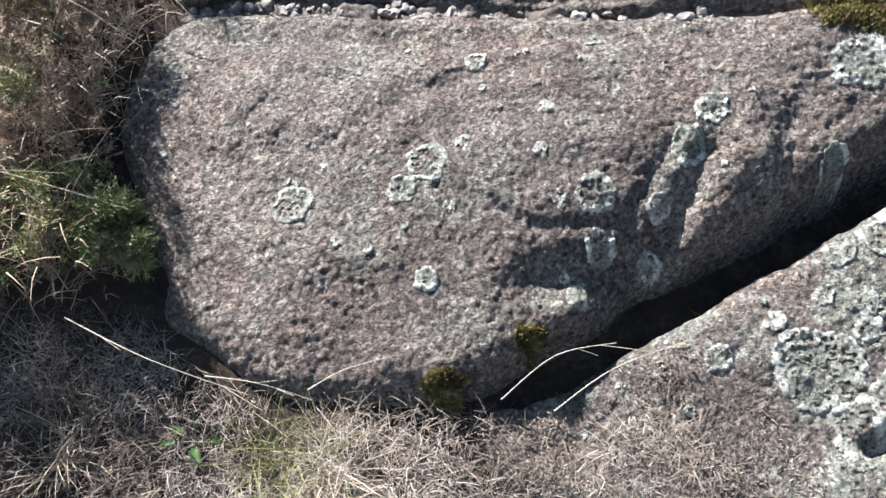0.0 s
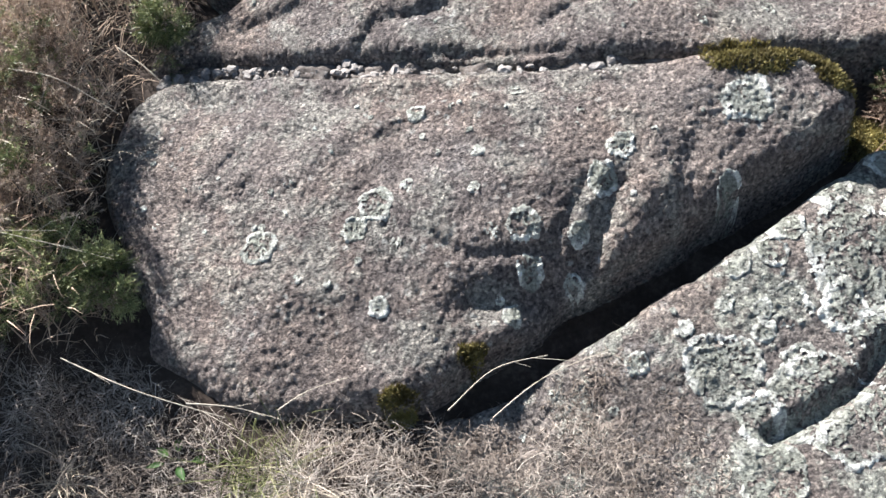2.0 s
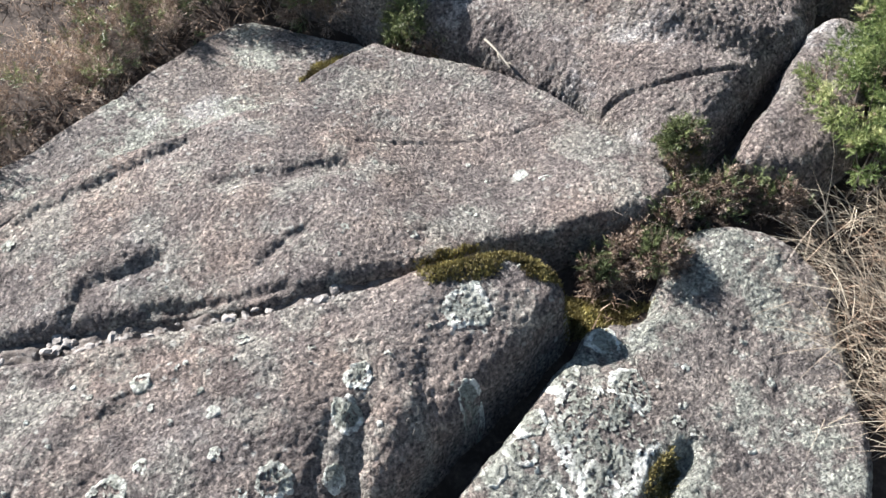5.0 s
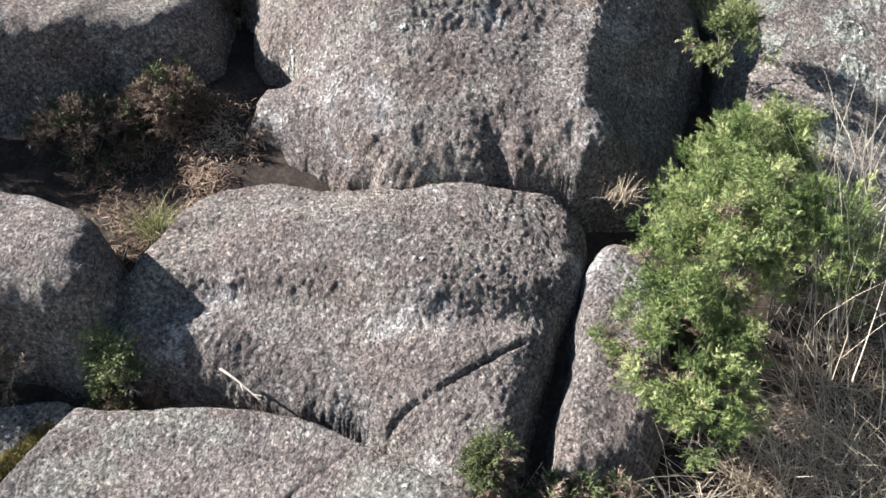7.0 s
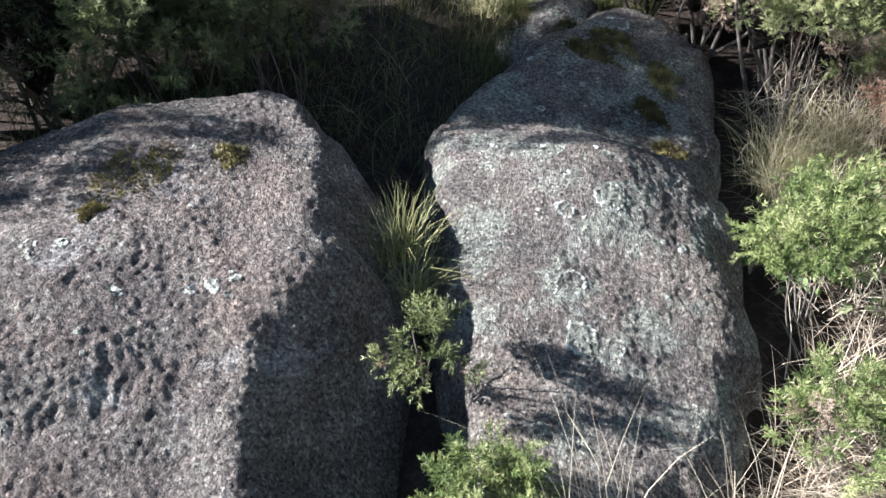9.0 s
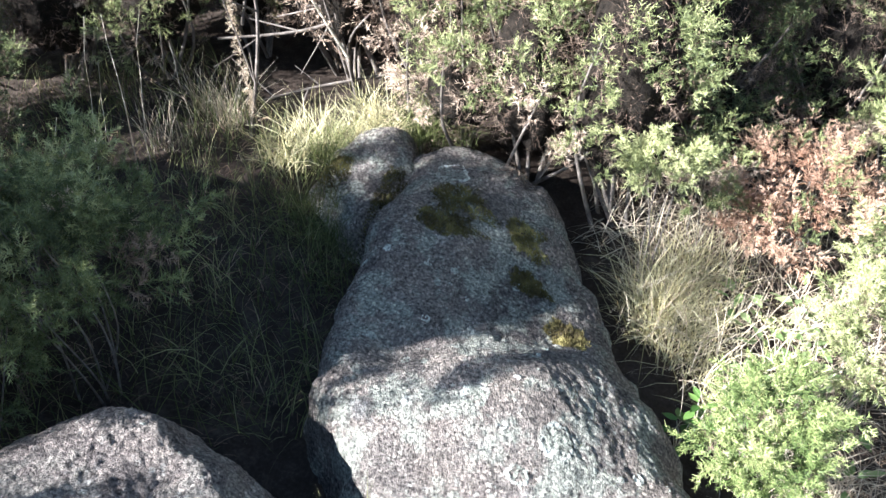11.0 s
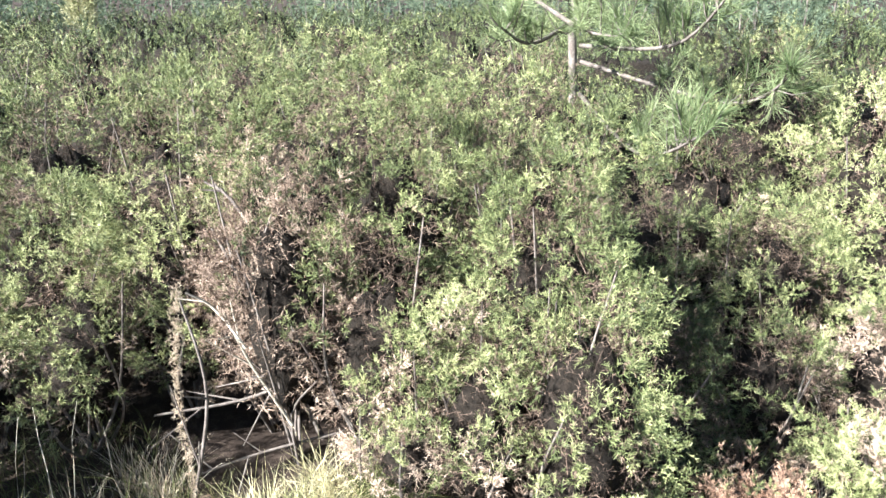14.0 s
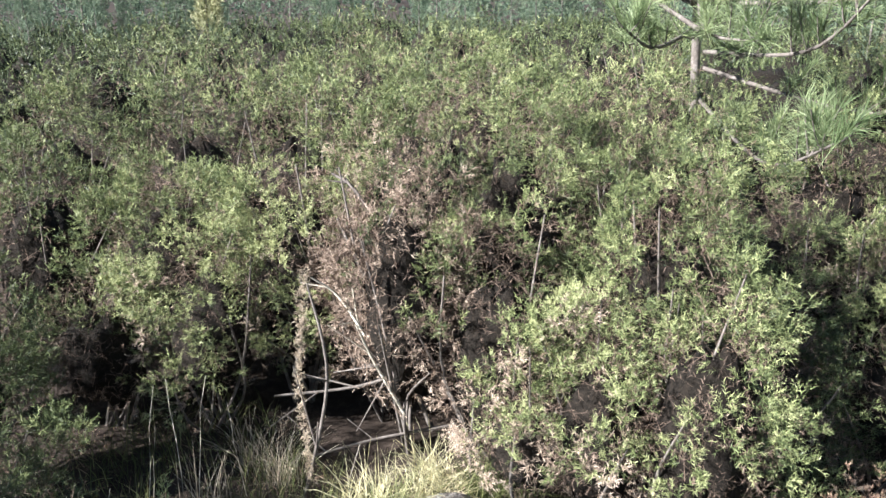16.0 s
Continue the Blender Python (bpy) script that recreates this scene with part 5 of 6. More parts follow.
# -- beyond the whale-back: golden grass, herbs and young bushes on the sunny side
for k, (x, y, c, ln) in enumerate([(4.02, 1.28, 240, 0.28), (4.12, 1.22, 240, 0.30), (3.92, 1.20, 200, 0.24), (4.22, 1.12, 180, 0.26), (4.06, 1.12, 150, 0.22), (3.75, 1.10, 120, 0.2)]):
    tuft("grass_tuft", "golden dry grass tussock beside granite", x, y, 0.10, c, ln, 180 + k, GOLDEN, 0.5, 0.5, 0.6, 0.0016, float(ground_z([(x, y)])[0]))
SUNNY = [(3.0, 1.0), (3.5, 1.12), (3.9, 1.3), (4.4, 1.5), (4.7, 1.4), (5.0, 0.6), (4.6, -0.3), (3.2, 0.0)]
thatch("dry_grass", "tangle of bleached dry grass on a sunny bank", SUNNY, 6500, 0.2, 190, DRY, 0.55, 0.9, 0.6, 0.0015, 0.10)
thatch("leaf_litter", "brown litter on a sunny bank", SUNNY, 4000, 0.07, 191, BROWN, 0.4, 1.1, 0.4, 0.0016, 0.05, category="litter")
rs = np.random.default_rng(11)
for k in range(26):
    leaf_plant(3.45 + 0.7 * rs.random(), 0.72 + 0.42 * rs.random(), 200 + k, "young bramble-like plant with pale green leaves", 6, 0.035, 0.10, LEAF_PALE)
leaf_plant(3.55, 1.22, 230, "young plant with small dark green leaves", 9, 0.03, 0.12)
leaf_plant(3.60, 1.17, 231, "young plant with small dark green leaves", 9, 0.03, 0.14)
gorse(3.40, 1.05, 0.66, (0.22, 0.13, 0.16), 1700, 235, "fresh green gorse bush in dry grass", 0.15, GORSE_BRIGHT, 0.55, 0.016, 0.05, 16, 0.0012, 5)
gorse(3.75, 0.72, 0.72, (0.22, 0.18, 0.16), 1500, 236, "yellow-green gorse bush in dry grass", 0.2, GORSE, 0.75, 0.018, 0.06, 16, 0.0013, 5)
gorse(4.18, 1.30, 0.93, (0.10, 0.10, 0.13), 420, 237, "young yellow-green gorse bush", 0.15, GORSE, 0.8, 0.018, 0.055, 16, 0.0013, 5)
gorse(4.35, 1.14, 0.78, (0.14, 0.10, 0.10), 460, 238, "half-dead gorse bush on a sunny bank", 0.55, GORSE, 0.7, 0.018, 0.055, 16, 0.0013, 5)
gorse(4.40, 0.80, 0.75, (0.26, 0.24, 0.16), 1500, 239, "russet dead heath bush in the sun", 0.97, GORSE, 0.6, 0.012, 0.05, 16, 0.0012, 6, name="heath_bush", group="heath bushes", dry=RUSSET)
gorse(4.25, 0.95, 0.70, (0.14, 0.14, 0.10), 700, 243, "russet dead heath bush in the sun", 0.97, GORSE, 0.6, 0.012, 0.05, 14, 0.0012, 6, name="heath_bush", group="heath bushes", dry=RUSSET)
gorse(4.55, 0.42, 0.85, (0.24, 0.22, 0.20), 1300, 240, "yellow-green gorse bush with dry tips", 0.3, GORSE, 0.75, 0.02, 0.06, 16, 0.0014, 5)
gorse(4.15, 0.45, 0.70, (0.25, 0.22, 0.18), 1300, 241, "yellow-green gorse bush with dry tips", 0.2, GORSE, 0.75, 0.018, 0.06, 16, 0.0014, 5)

for k, (x, y, c, ln) in enumerate([(2.95, 0.92, 120, 0.3), (3.15, 0.88, 120, 0.3), (2.8, 0.75, 120, 0.28), (3.3, 0.95, 90, 0.3), (3.0, 0.65, 120, 0.3), (3.5, 0.85, 90, 0.28)]):
    tuft("grass_tuft", "tall dry straw grass tuft", x, y, 0.10, c // 2, ln * 0.8, 470 + k, DRY, 0.55, 0.5, 0.5, 0.0014, float(ground_z([(x, y)])[0]) + 0.03)

gorse(3.02, 0.88, 0.46, (0.16, 0.13, 0.13), 1100, 244, "fresh green gorse bush in dry grass", 0.15, GORSE_BRIGHT, 0.5, 0.014, 0.045, 14, 0.001, 5)

# -- the shaded hollow
HOLLOW = [(2.6, 3.1), (3.2, 2.5), (3.4, 2.15), (3.9, 2.2), (4.3, 2.45), (4.6, 2.6), (5.2, 3.2), (4.6, 4.2), (3.0, 4.0)]
thatch("hollow_grass", "long dark green grass in a shaded hollow", HOLLOW, 7000, 0.20, 250, GREEN_GRASS, 0.25, 0.5, 0.6, 0.0014, 0.08)
thatch("leaf_litter", "brown litter in a shaded hollow", HOLLOW, 3500, 0.08, 251, BROWN, 0.2, 1.0, 0.5, 0.0016, 0.06, category="litter")
for k, (x, y, c, ln, tn) in enumerate([(4.42, 2.42, 260, 0.22, 0.55), (4.55, 2.30, 260, 0.22, 0.6), (4.62, 2.12, 300, 0.24, 0.35), (4.68, 2.0, 240, 0.24, 0.3), (4.52, 2.50, 160, 0.22, 0.75), (4.72, 2.32, 200, 0.2, 0.85), (4.40, 2.56, 150, 0.2, 0.6)]):
    tuft("grass_tuft", "sunlit green and straw grass tuft above rock", x, y, 0.09, c, ln, 260 + k, GREEN_GRASS if tn < 0.6 else GOLDEN, tn * 0.7, 0.7, 0.6, 0.0017, 0.72)
for k, (x, y, c, ln) in enumerate([(4.08, 2.30, 160, 0.16), (4.12, 2.42, 160, 0.18), (4.25, 2.48, 140, 0.18), (3.95, 2.30, 120, 0.16), (4.22, 2.34, 60, 0.10)]):
    tuft("grass_tuft", "dark green grass tuft against a low rock", x, y, 0.09, c, ln, 460 + k, GREEN_GRASS, 0.3, 0.6, 0.6, 0.0014)
for k, (x, y, c, ln) in enumerate([(4.75, 2.90, 130, 0.26), (4.82, 3.05, 90, 0.24), (4.55, 3.1, 60, 0.25)]):
    tuft("grass_tuft", "dry straw grass tuft at the foot of gorse", x, y, 0.07, c, ln, 270 + k, DRY, 0.6, 0.35, 0.5, 0.0014, float(ground_z([(x, y)])[0]))
gorse(3.40, 2.78, 1.02, (0.26, 0.26, 0.28), 1600, 275, "bluish green gorse bush in the shaded hollow", 0.12, GORSE, 0.5, 0.02, 0.07, 18, 0.0015, 7)
gorse(3.10, 3.00, 0.95, (0.28, 0.25, 0.30), 1500, 276, "bluish green gorse bush in the shaded hollow", 0.15, GORSE, 0.5, 0.02, 0.07, 18, 0.0015, 7)
gorse(3.62, 3.05, 0.85, (0.25, 0.25, 0.26), 1200, 277, "bluish green gorse bush in the shaded hollow", 0.2, GORSE, 0.5, 0.02, 0.07, 18, 0.0015, 7)


# ---------------------------------------------------------------- the wall of gorse
YG = "tall yellow-green gorse bush with brown undergrowth"
GG = "tall grey-green gorse bush"
WALL = [  # x, y, top, width, depth, dead, fresh, label
    (4.45, 1.42, 1.72, 0.30, 0.26, 0.12, 0.62, "tall fresh green gorse bush with long spines"), (4.60, 1.72, 1.50, 0.26, 0.26, 0.55, 0.72, YG), (4.68, 1.98, 1.25, 0.22, 0.22, 0.70, 0.75, YG),
    (4.85, 1.50, 2.00, 0.34, 0.30, 0.25, 0.55, GG), (4.88, 2.10, 1.70, 0.30, 0.28, 0.42, 0.55, GG), (5.30, 2.05, 2.14, 0.40, 0.36, 0.15, 0.50, GG), (5.25, 1.55, 2.05, 0.36, 0.36, 0.25, 0.50, GG),
    (5.0, 2.46, 1.92, 0.28, 0.26, 0.97, 0.40, "dead grey-brown gorse bush amid green ones"), (5.28, 2.60, 2.0, 0.26, 0.28, 0.80, 0.45, "half-dead gorse bush with brown shoots"),
    (5.35, 2.98, 1.85, 0.32, 0.34, 0.20, 0.70, YG), (5.10, 3.30, 1.55, 0.32, 0.30, 0.25, 0.72, YG), (5.05, 3.75, 1.35, 0.34, 0.32, 0.30, 0.55, GG), (5.45, 3.60, 1.80, 0.36, 0.36, 0.30, 0.50, GG),
    (4.95, 4.35, 1.40, 0.40, 0.36, 0.25, 0.35, GG), (5.60, 4.30, 1.75, 0.42, 0.40, 0.30, 0.45, GG), (5.40, 5.00, 1.70, 0.45, 0.40, 0.25, 0.40, GG),
    (5.85, 2.50, 2.15, 0.42, 0.40, 0.22, 0.50, GG), (5.95, 3.15, 2.05, 0.42, 0.40, 0.25, 0.55, GG), (6.2, 3.8, 2.0, 0.45, 0.42, 0.25, 0.50, GG), (6.3, 4.6, 1.9, 0.5, 0.45, 0.25, 0.45, GG),
    (5.90, 1.75, 2.10, 0.40, 0.38, 0.25, 0.45, GG), (6.5, 2.3, 2.15, 0.5, 0.45, 0.2, 0.5, YG), (6.7, 3.1, 2.15, 0.5, 0.45, 0.2, 0.55, GG), (7.2, 3.9, 2.0, 0.55, 0.5, 0.2, 0.5, GG), (7.3, 4.9, 1.90, 0.6, 0.5, 0.2, 0.5, GG),
    (4.80, 0.95, 1.02, 0.26, 0.26, 0.45, 0.40, GG), (5.05, 1.10, 1.38, 0.30, 0.30, 0.40, 0.30, GG), (5.10, 0.58, 1.25, 0.26, 0.28, 0.4, 0.40, GG), (5.50, 1.05, 1.75, 0.34, 0.34, 0.30, 0.40, GG),
    (5.55, 0.40, 1.62, 0.34, 0.34, 0.12, 0.60, "fresh green gorse bush with spreading shoots"), (5.60, -0.10, 1.70, 0.34, 0.32, 0.30, 0.70, YG), (5.05, 0.10, 1.30, 0.30, 0.30, 0.90, 0.60, "half-dead gorse bush with brown shoots"), (5.0, -0.5, 1.25, 0.40, 0.35, 0.3, 0.6, YG),
    (6.00, -0.20, 2.00, 0.34, 0.34, 0.35, 0.78, "gorse bush with ochre dying shoots"), (6.10, 0.60, 1.85, 0.40, 0.38, 0.30, 0.50, GG), (6.2, -0.9, 2.0, 0.5, 0.45, 0.2, 0.6, YG), (6.9, 0.0, 2.15, 0.5, 0.5, 0.2, 0.65, YG), (7.1, -1.1, 2.3, 0.6, 0.5, 0.2, 0.6, YG),
    (6.45, 1.35, 2.05, 0.45, 0.42, 0.25, 0.45, GG), (7.4, 1.2, 2.05, 0.55, 0.5, 0.2, 0.5, GG), (7.6, 2.3, 2.15, 0.6, 0.55, 0.2, 0.5, GG), (8.4, 3.3, 2.1, 0.7, 0.6, 0.2, 0.5, YG), (8.6, 1.3, 2.1, 0.7, 0.6, 0.2, 0.5, GG), (8.7, 4.8, 2.0, 0.75, 0.6, 0.2, 0.5, GG),
    # from (3.1, 3.75) on: bushes rising out of view, sized to shade the hollow
    (8.5, -0.6, 2.25, 0.7, 0.6, 0.2, 0.55, YG), (3.1, 3.75, 2.3, 0.42, 0.40, 0.15, 0.30, GG), (2.75, 3.65, 2.5, 0.42, 0.40, 0.15, 0.30, GG), (2.25, 3.55, 1.6, 0.35, 0.35, 0.2, 0.30, GG), (2.85, 4.2, 2.45, 0.5, 0.45, 0.15, 0.30, GG), (3.9, 3.6, 1.3, 0.4, 0.35, 0.2, 0.35, GG), (4.4, 4.0, 1.6, 0.42, 0.38, 0.2, 0.35, GG), (2.6, 4.15, 2.5, 0.38, 0.4, 0.2, 0.3, GG), (3.55, 4.3, 1.75, 0.45, 0.42, 0.2, 0.3, GG), (3.0, 3.45, 1.9, 0.35, 0.35, 0.2, 0.3, GG), (3.55, 3.5, 1.5, 0.35, 0.35, 0.2, 0.3, GG), (1.75, 3.85, 1.5, 0.36, 0.32, 0.3, 0.25, GG), (2.15, 3.95, 1.6, 0.36, 0.32, 0.3, 0.25, GG), (1.25, 4.0, 1.45, 0.4, 0.34, 0.3, 0.25, GG), (2.2, 3.45, 1.25, 0.25, 0.25, 0.3, 0.2, GG), (0.75, 3.6, 1.1, 0.4, 0.34, 0.4, 0.25, GG)]
# stand-in solid for bush insides: near-black, so gaps read as deep shade
CORE = plain("near_black_core", [(0.3, (0.008, 0.007, 0.005)), (0.5, (0.020, 0.016, 0.012)), (0.7, (0.055, 0.042, 0.032))], 45, 0.95, 1.0, 0.03)


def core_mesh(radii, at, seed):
    """A rough lumpy near-black mass, added inside an old bush to block light."""
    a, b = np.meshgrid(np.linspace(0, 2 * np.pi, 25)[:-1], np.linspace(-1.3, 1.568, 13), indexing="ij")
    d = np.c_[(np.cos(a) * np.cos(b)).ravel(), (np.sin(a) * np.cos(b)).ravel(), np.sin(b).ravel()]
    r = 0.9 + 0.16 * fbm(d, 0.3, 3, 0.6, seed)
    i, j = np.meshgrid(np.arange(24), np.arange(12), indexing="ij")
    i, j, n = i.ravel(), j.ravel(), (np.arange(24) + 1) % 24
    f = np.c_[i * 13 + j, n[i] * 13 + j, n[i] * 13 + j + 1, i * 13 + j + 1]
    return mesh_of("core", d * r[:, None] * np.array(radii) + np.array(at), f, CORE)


def old_gorse(x, y, top, w, d, dead, fresh, label, seed, far):
    """An old gorse: bare stems, an added near-black core, and rounded billows of short spiny shoots with dark clefts
    between.
    """
    rng = np.random.default_rng(seed)
    base = float(ground_z([(x, y)])[0])
    ob = thing("gorse_bush", label, "bush", (x, y, base), "gorse bushes")
    h = top - base
    radii = np.array((d * 0.92, w * 0.92, h * 0.50))
    mid = np.array((0, 0, h * 0.52))
    big = 1.0 if far < 3.6 else 1.25 if far < 5 else 1.8
    part("core", core_mesh(radii * (0.60, 0.60, 0.64), mid - (0, 0, h * 0.05), seed), ob, "near-black solid in place of dead twigs, to shade the gaps")
    area = 4 * np.pi * ((radii[0] * radii[1]) ** 1.6 / 3 + 2 * (math.sqrt(radii[0] * radii[1]) * radii[2]) ** 1.6 / 3) ** (1 / 1.6)
    # billows stand over the core, each a dome of heads
    wide = 0.115 * big ** 0.5
    c0, out0, _ = shell(max(6, int(0.95 * area / (np.pi * wide**2))), radii * 0.86, rng, seed, 0.86, -0.7, 0.30)
    r0 = wide * rng.uniform(0.55, 1.45, len(c0))
    mood = fbm(c0, 0.30, 2, 0.5, seed + 4) * 0.5 + rng.normal(0, 0.22, len(c0))
    size = 0.046 * big
    many = np.maximum(3, (1.2 * (r0 / size) ** 2).astype(int))
    owner = np.repeat(np.arange(len(c0)), many)
    way = unit(rng.normal(0, 1, (len(owner), 3)) + 1.5 * out0[owner] + (0, 0, 0.45))
    c = c0[owner] + way * (r0[owner] * rng.uniform(0.7, 1.08, len(owner)))[:, None]
    weak = 0.50 + 0.45 * mood[owner] - 0.55 * c[:, 2] / radii[2] + rng.normal(0, 0.12, len(c))
    gone = weak > 1.02 - dead
    keep = ~(gone & (c[:, 2] < -0.35 * radii[2]) & (rng.random(len(c)) < 0.5))
    c, way, owner, gone = c[keep], way[keep], owner[keep], gone[keep]
    lead = unit(way * 0.8 + np.array((0, 0, 0.5)) + rng.normal(0, 0.25, c.shape))
    rad = size * rng.uniform(0.6, 1.5, len(c))
    per, spines = (11, 9) if far < 3.6 else (8, 8) if far < 5 else (5, 6)
    ball = unit(rng.normal(0, 1, (len(c), per, 3)))
    dirs = unit(lead[:, None] * 0.8 + ball * 0.8)
    s = rng.random((len(c), per, 1)) ** 0.7
    p = c[:, None] + lead[:, None] * rad[:, None, None] * (s * 1.7 - 0.9) + ball * rad[:, None, None] * 0.40 * (1.25 - s)
    # tone climbs from foot to tip: shade painted into the inner shoots
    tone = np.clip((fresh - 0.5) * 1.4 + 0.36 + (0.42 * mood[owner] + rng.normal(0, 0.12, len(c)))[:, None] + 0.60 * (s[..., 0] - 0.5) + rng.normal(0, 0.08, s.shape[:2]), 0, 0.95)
    dry = gone[:, None] | (s[..., 0] < 0.32 * rng.random((len(c), 1)) + 0.1 * (dead > 0.3))
    length = np.repeat(rad * 0.75, per).reshape(len(c), per) * rng.uniform(0.6, 1.25, (len(c), per))
    for mask, nm, mat, lab in ((~dry, "foliage", GORSE, "green spiny shoots"), (dry, "dead_foliage", GORSE_DEAD, "dry brown spiny shoots")):
        if mask.sum() < 3:
            continue
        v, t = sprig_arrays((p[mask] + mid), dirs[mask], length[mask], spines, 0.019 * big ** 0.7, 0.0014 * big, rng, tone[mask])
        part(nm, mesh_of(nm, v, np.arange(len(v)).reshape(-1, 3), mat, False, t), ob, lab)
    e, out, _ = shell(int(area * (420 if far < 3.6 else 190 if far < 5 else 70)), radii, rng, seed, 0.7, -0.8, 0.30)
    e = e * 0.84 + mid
    # in live bushes the twigs' tone is lowered, painting shade into the gaps
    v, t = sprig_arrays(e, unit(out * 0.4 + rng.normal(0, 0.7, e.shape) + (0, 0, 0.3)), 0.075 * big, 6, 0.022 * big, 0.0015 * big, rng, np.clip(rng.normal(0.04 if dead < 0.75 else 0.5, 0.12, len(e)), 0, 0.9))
    part("undergrowth", mesh_of("undergrowth", v, np.arange(len(v)).reshape(-1, 3), GORSE_DEAD, False, t), ob, "dry brown twigs between the green shoots, shade-toned in live bushes")
    for k in rng.choice(len(c), min(7, len(c)), False):
        a = np.array((rng.normal(0, 0.1 * d), rng.normal(0, 0.1 * w), -0.03))
        e = c[k] + mid
        path = spline([a, a * 0.4 + e * 0.5 + rng.normal(0, 0.05, 3), e], 5, False)
        v, f = tube(path, np.linspace(0.009, 0.003, len(path)), 5)
        part("stem", mesh_of("stem", v, f, BARK), ob)


for k, (x, y, top, w, d, dead, fresh, lab) in enumerate(WALL):
    old_gorse(x, y, top, w, d, dead, fresh, lab, 300 + k, math.hypot(x - 2.3, y - 1.9))

# bare and leaning stems in the dark gap below the gorse
for k, (a, b, r) in enumerate([((4.62, 2.78, 0.66), (4.55, 2.70, 1.55), 0.008), ((5.0, 2.35, 0.75), (5.05, 2.72, 1.62), 0.012), ((5.05, 2.30, 1.10), (4.85, 2.95, 0.95), 0.010), ((5.05, 2.0, 1.0), (4.9, 2.6, 1.08), 0.009),
                               ((5.15, 2.62, 1.62), (5.22, 2.78, 1.75), 0.010), ((5.0, 2.2, 0.8), (4.8, 2.8, 0.72), 0.008), ((5.1, 2.95, 0.9), (5.15, 2.90, 1.8), 0.008), ((4.9, 2.15, 0.7), (5.02, 2.5, 1.2), 0.009)]):
    twig("bare_stem", "grey leaning dead gorse stem", a, b, r, 400 + k, BARK, 0.02, 3)
twig("bare_stem", "bleached forked dead gorse branch", (4.86, 2.44, 0.90), (4.74, 2.62, 1.42), 0.008, 421, STALK, 0.02, 3)
twig("bare_stem", "bleached forked dead gorse branch", (4.75, 2.56, 1.28), (4.73, 2.74, 1.50), 0.006, 422, STALK, 0.02, 2)
rng = np.random.default_rng(77)
v, t = sprig_arrays(np.c_[4.575 + rng.normal(0, 0.007, 420), 2.73 + rng.normal(0, 0.007, 420), np.sort(rng.uniform(0.75, 1.6, 420))] + np.c_[0.02 * np.sin(np.linspace(0, 5, 420)), 0.03 * np.sin(np.linspace(0, 4, 420)), np.zeros(420)], unit(rng.normal(0, 1, (420, 3)) + (0, 0, 0.4)), 0.018, 8, 0.010, 0.0011, rng, rng.uniform(0.15, 0.6, 420))
tagged(new("spiny_stem", mesh_of("spiny_stem", v, np.arange(len(v)).reshape(-1, 3), DRY, False, t)), "upright stem clothed in pale dry spines", "stem")
stalks("dry_stalk", "tall pale grass stalk in front of gorse", [(4.38, 3.08), (4.36, 3.12), (4.1, 3.3), (4.2, 3.2), (4.5, 3.3), (4.62, 3.0)], 410, STALK, 0.5, 0.25, 0.0017, "stalk", 0.3, ground_z)


# ---------------------------------------------------------------- pines
def needles(pos, axis, n, length, width, rng, tone):
    """Needles that burst from shoot tips."""
    m = len(pos)
    d = unit(axis[:, None] * 0.75 + rng.normal(0, 0.50, (m, n, 3)) + np.array((0, 0, 0.12)))
    base = pos[:, None] - axis[:, None] * rng.uniform(0, 0.10, (m, n, 1))
    ln = length * rng.uniform(0.75, 1.15, (m, n, 1))
    tip = base + d * ln
    mid = base + d * ln * 0.5 + np.array((0, 0, 0.006))
    w = unit(np.cross(d, rng.normal(0, 1, d.shape))) * width
    v = np.stack([base - w, base + w, mid + w, mid - w, tip], 2).reshape(-1, 3)
    i = np.arange(m * n)[:, None] * 5
    f = np.concatenate([i + c for c in ([0, 1, 2], [0, 2, 3], [3, 2, 4])], 1).reshape(-1, 3)
    return v, f, np.repeat(np.clip(np.repeat(tone, n) + rng.normal(0, 0.12, m * n), 0, 0.95), 5)


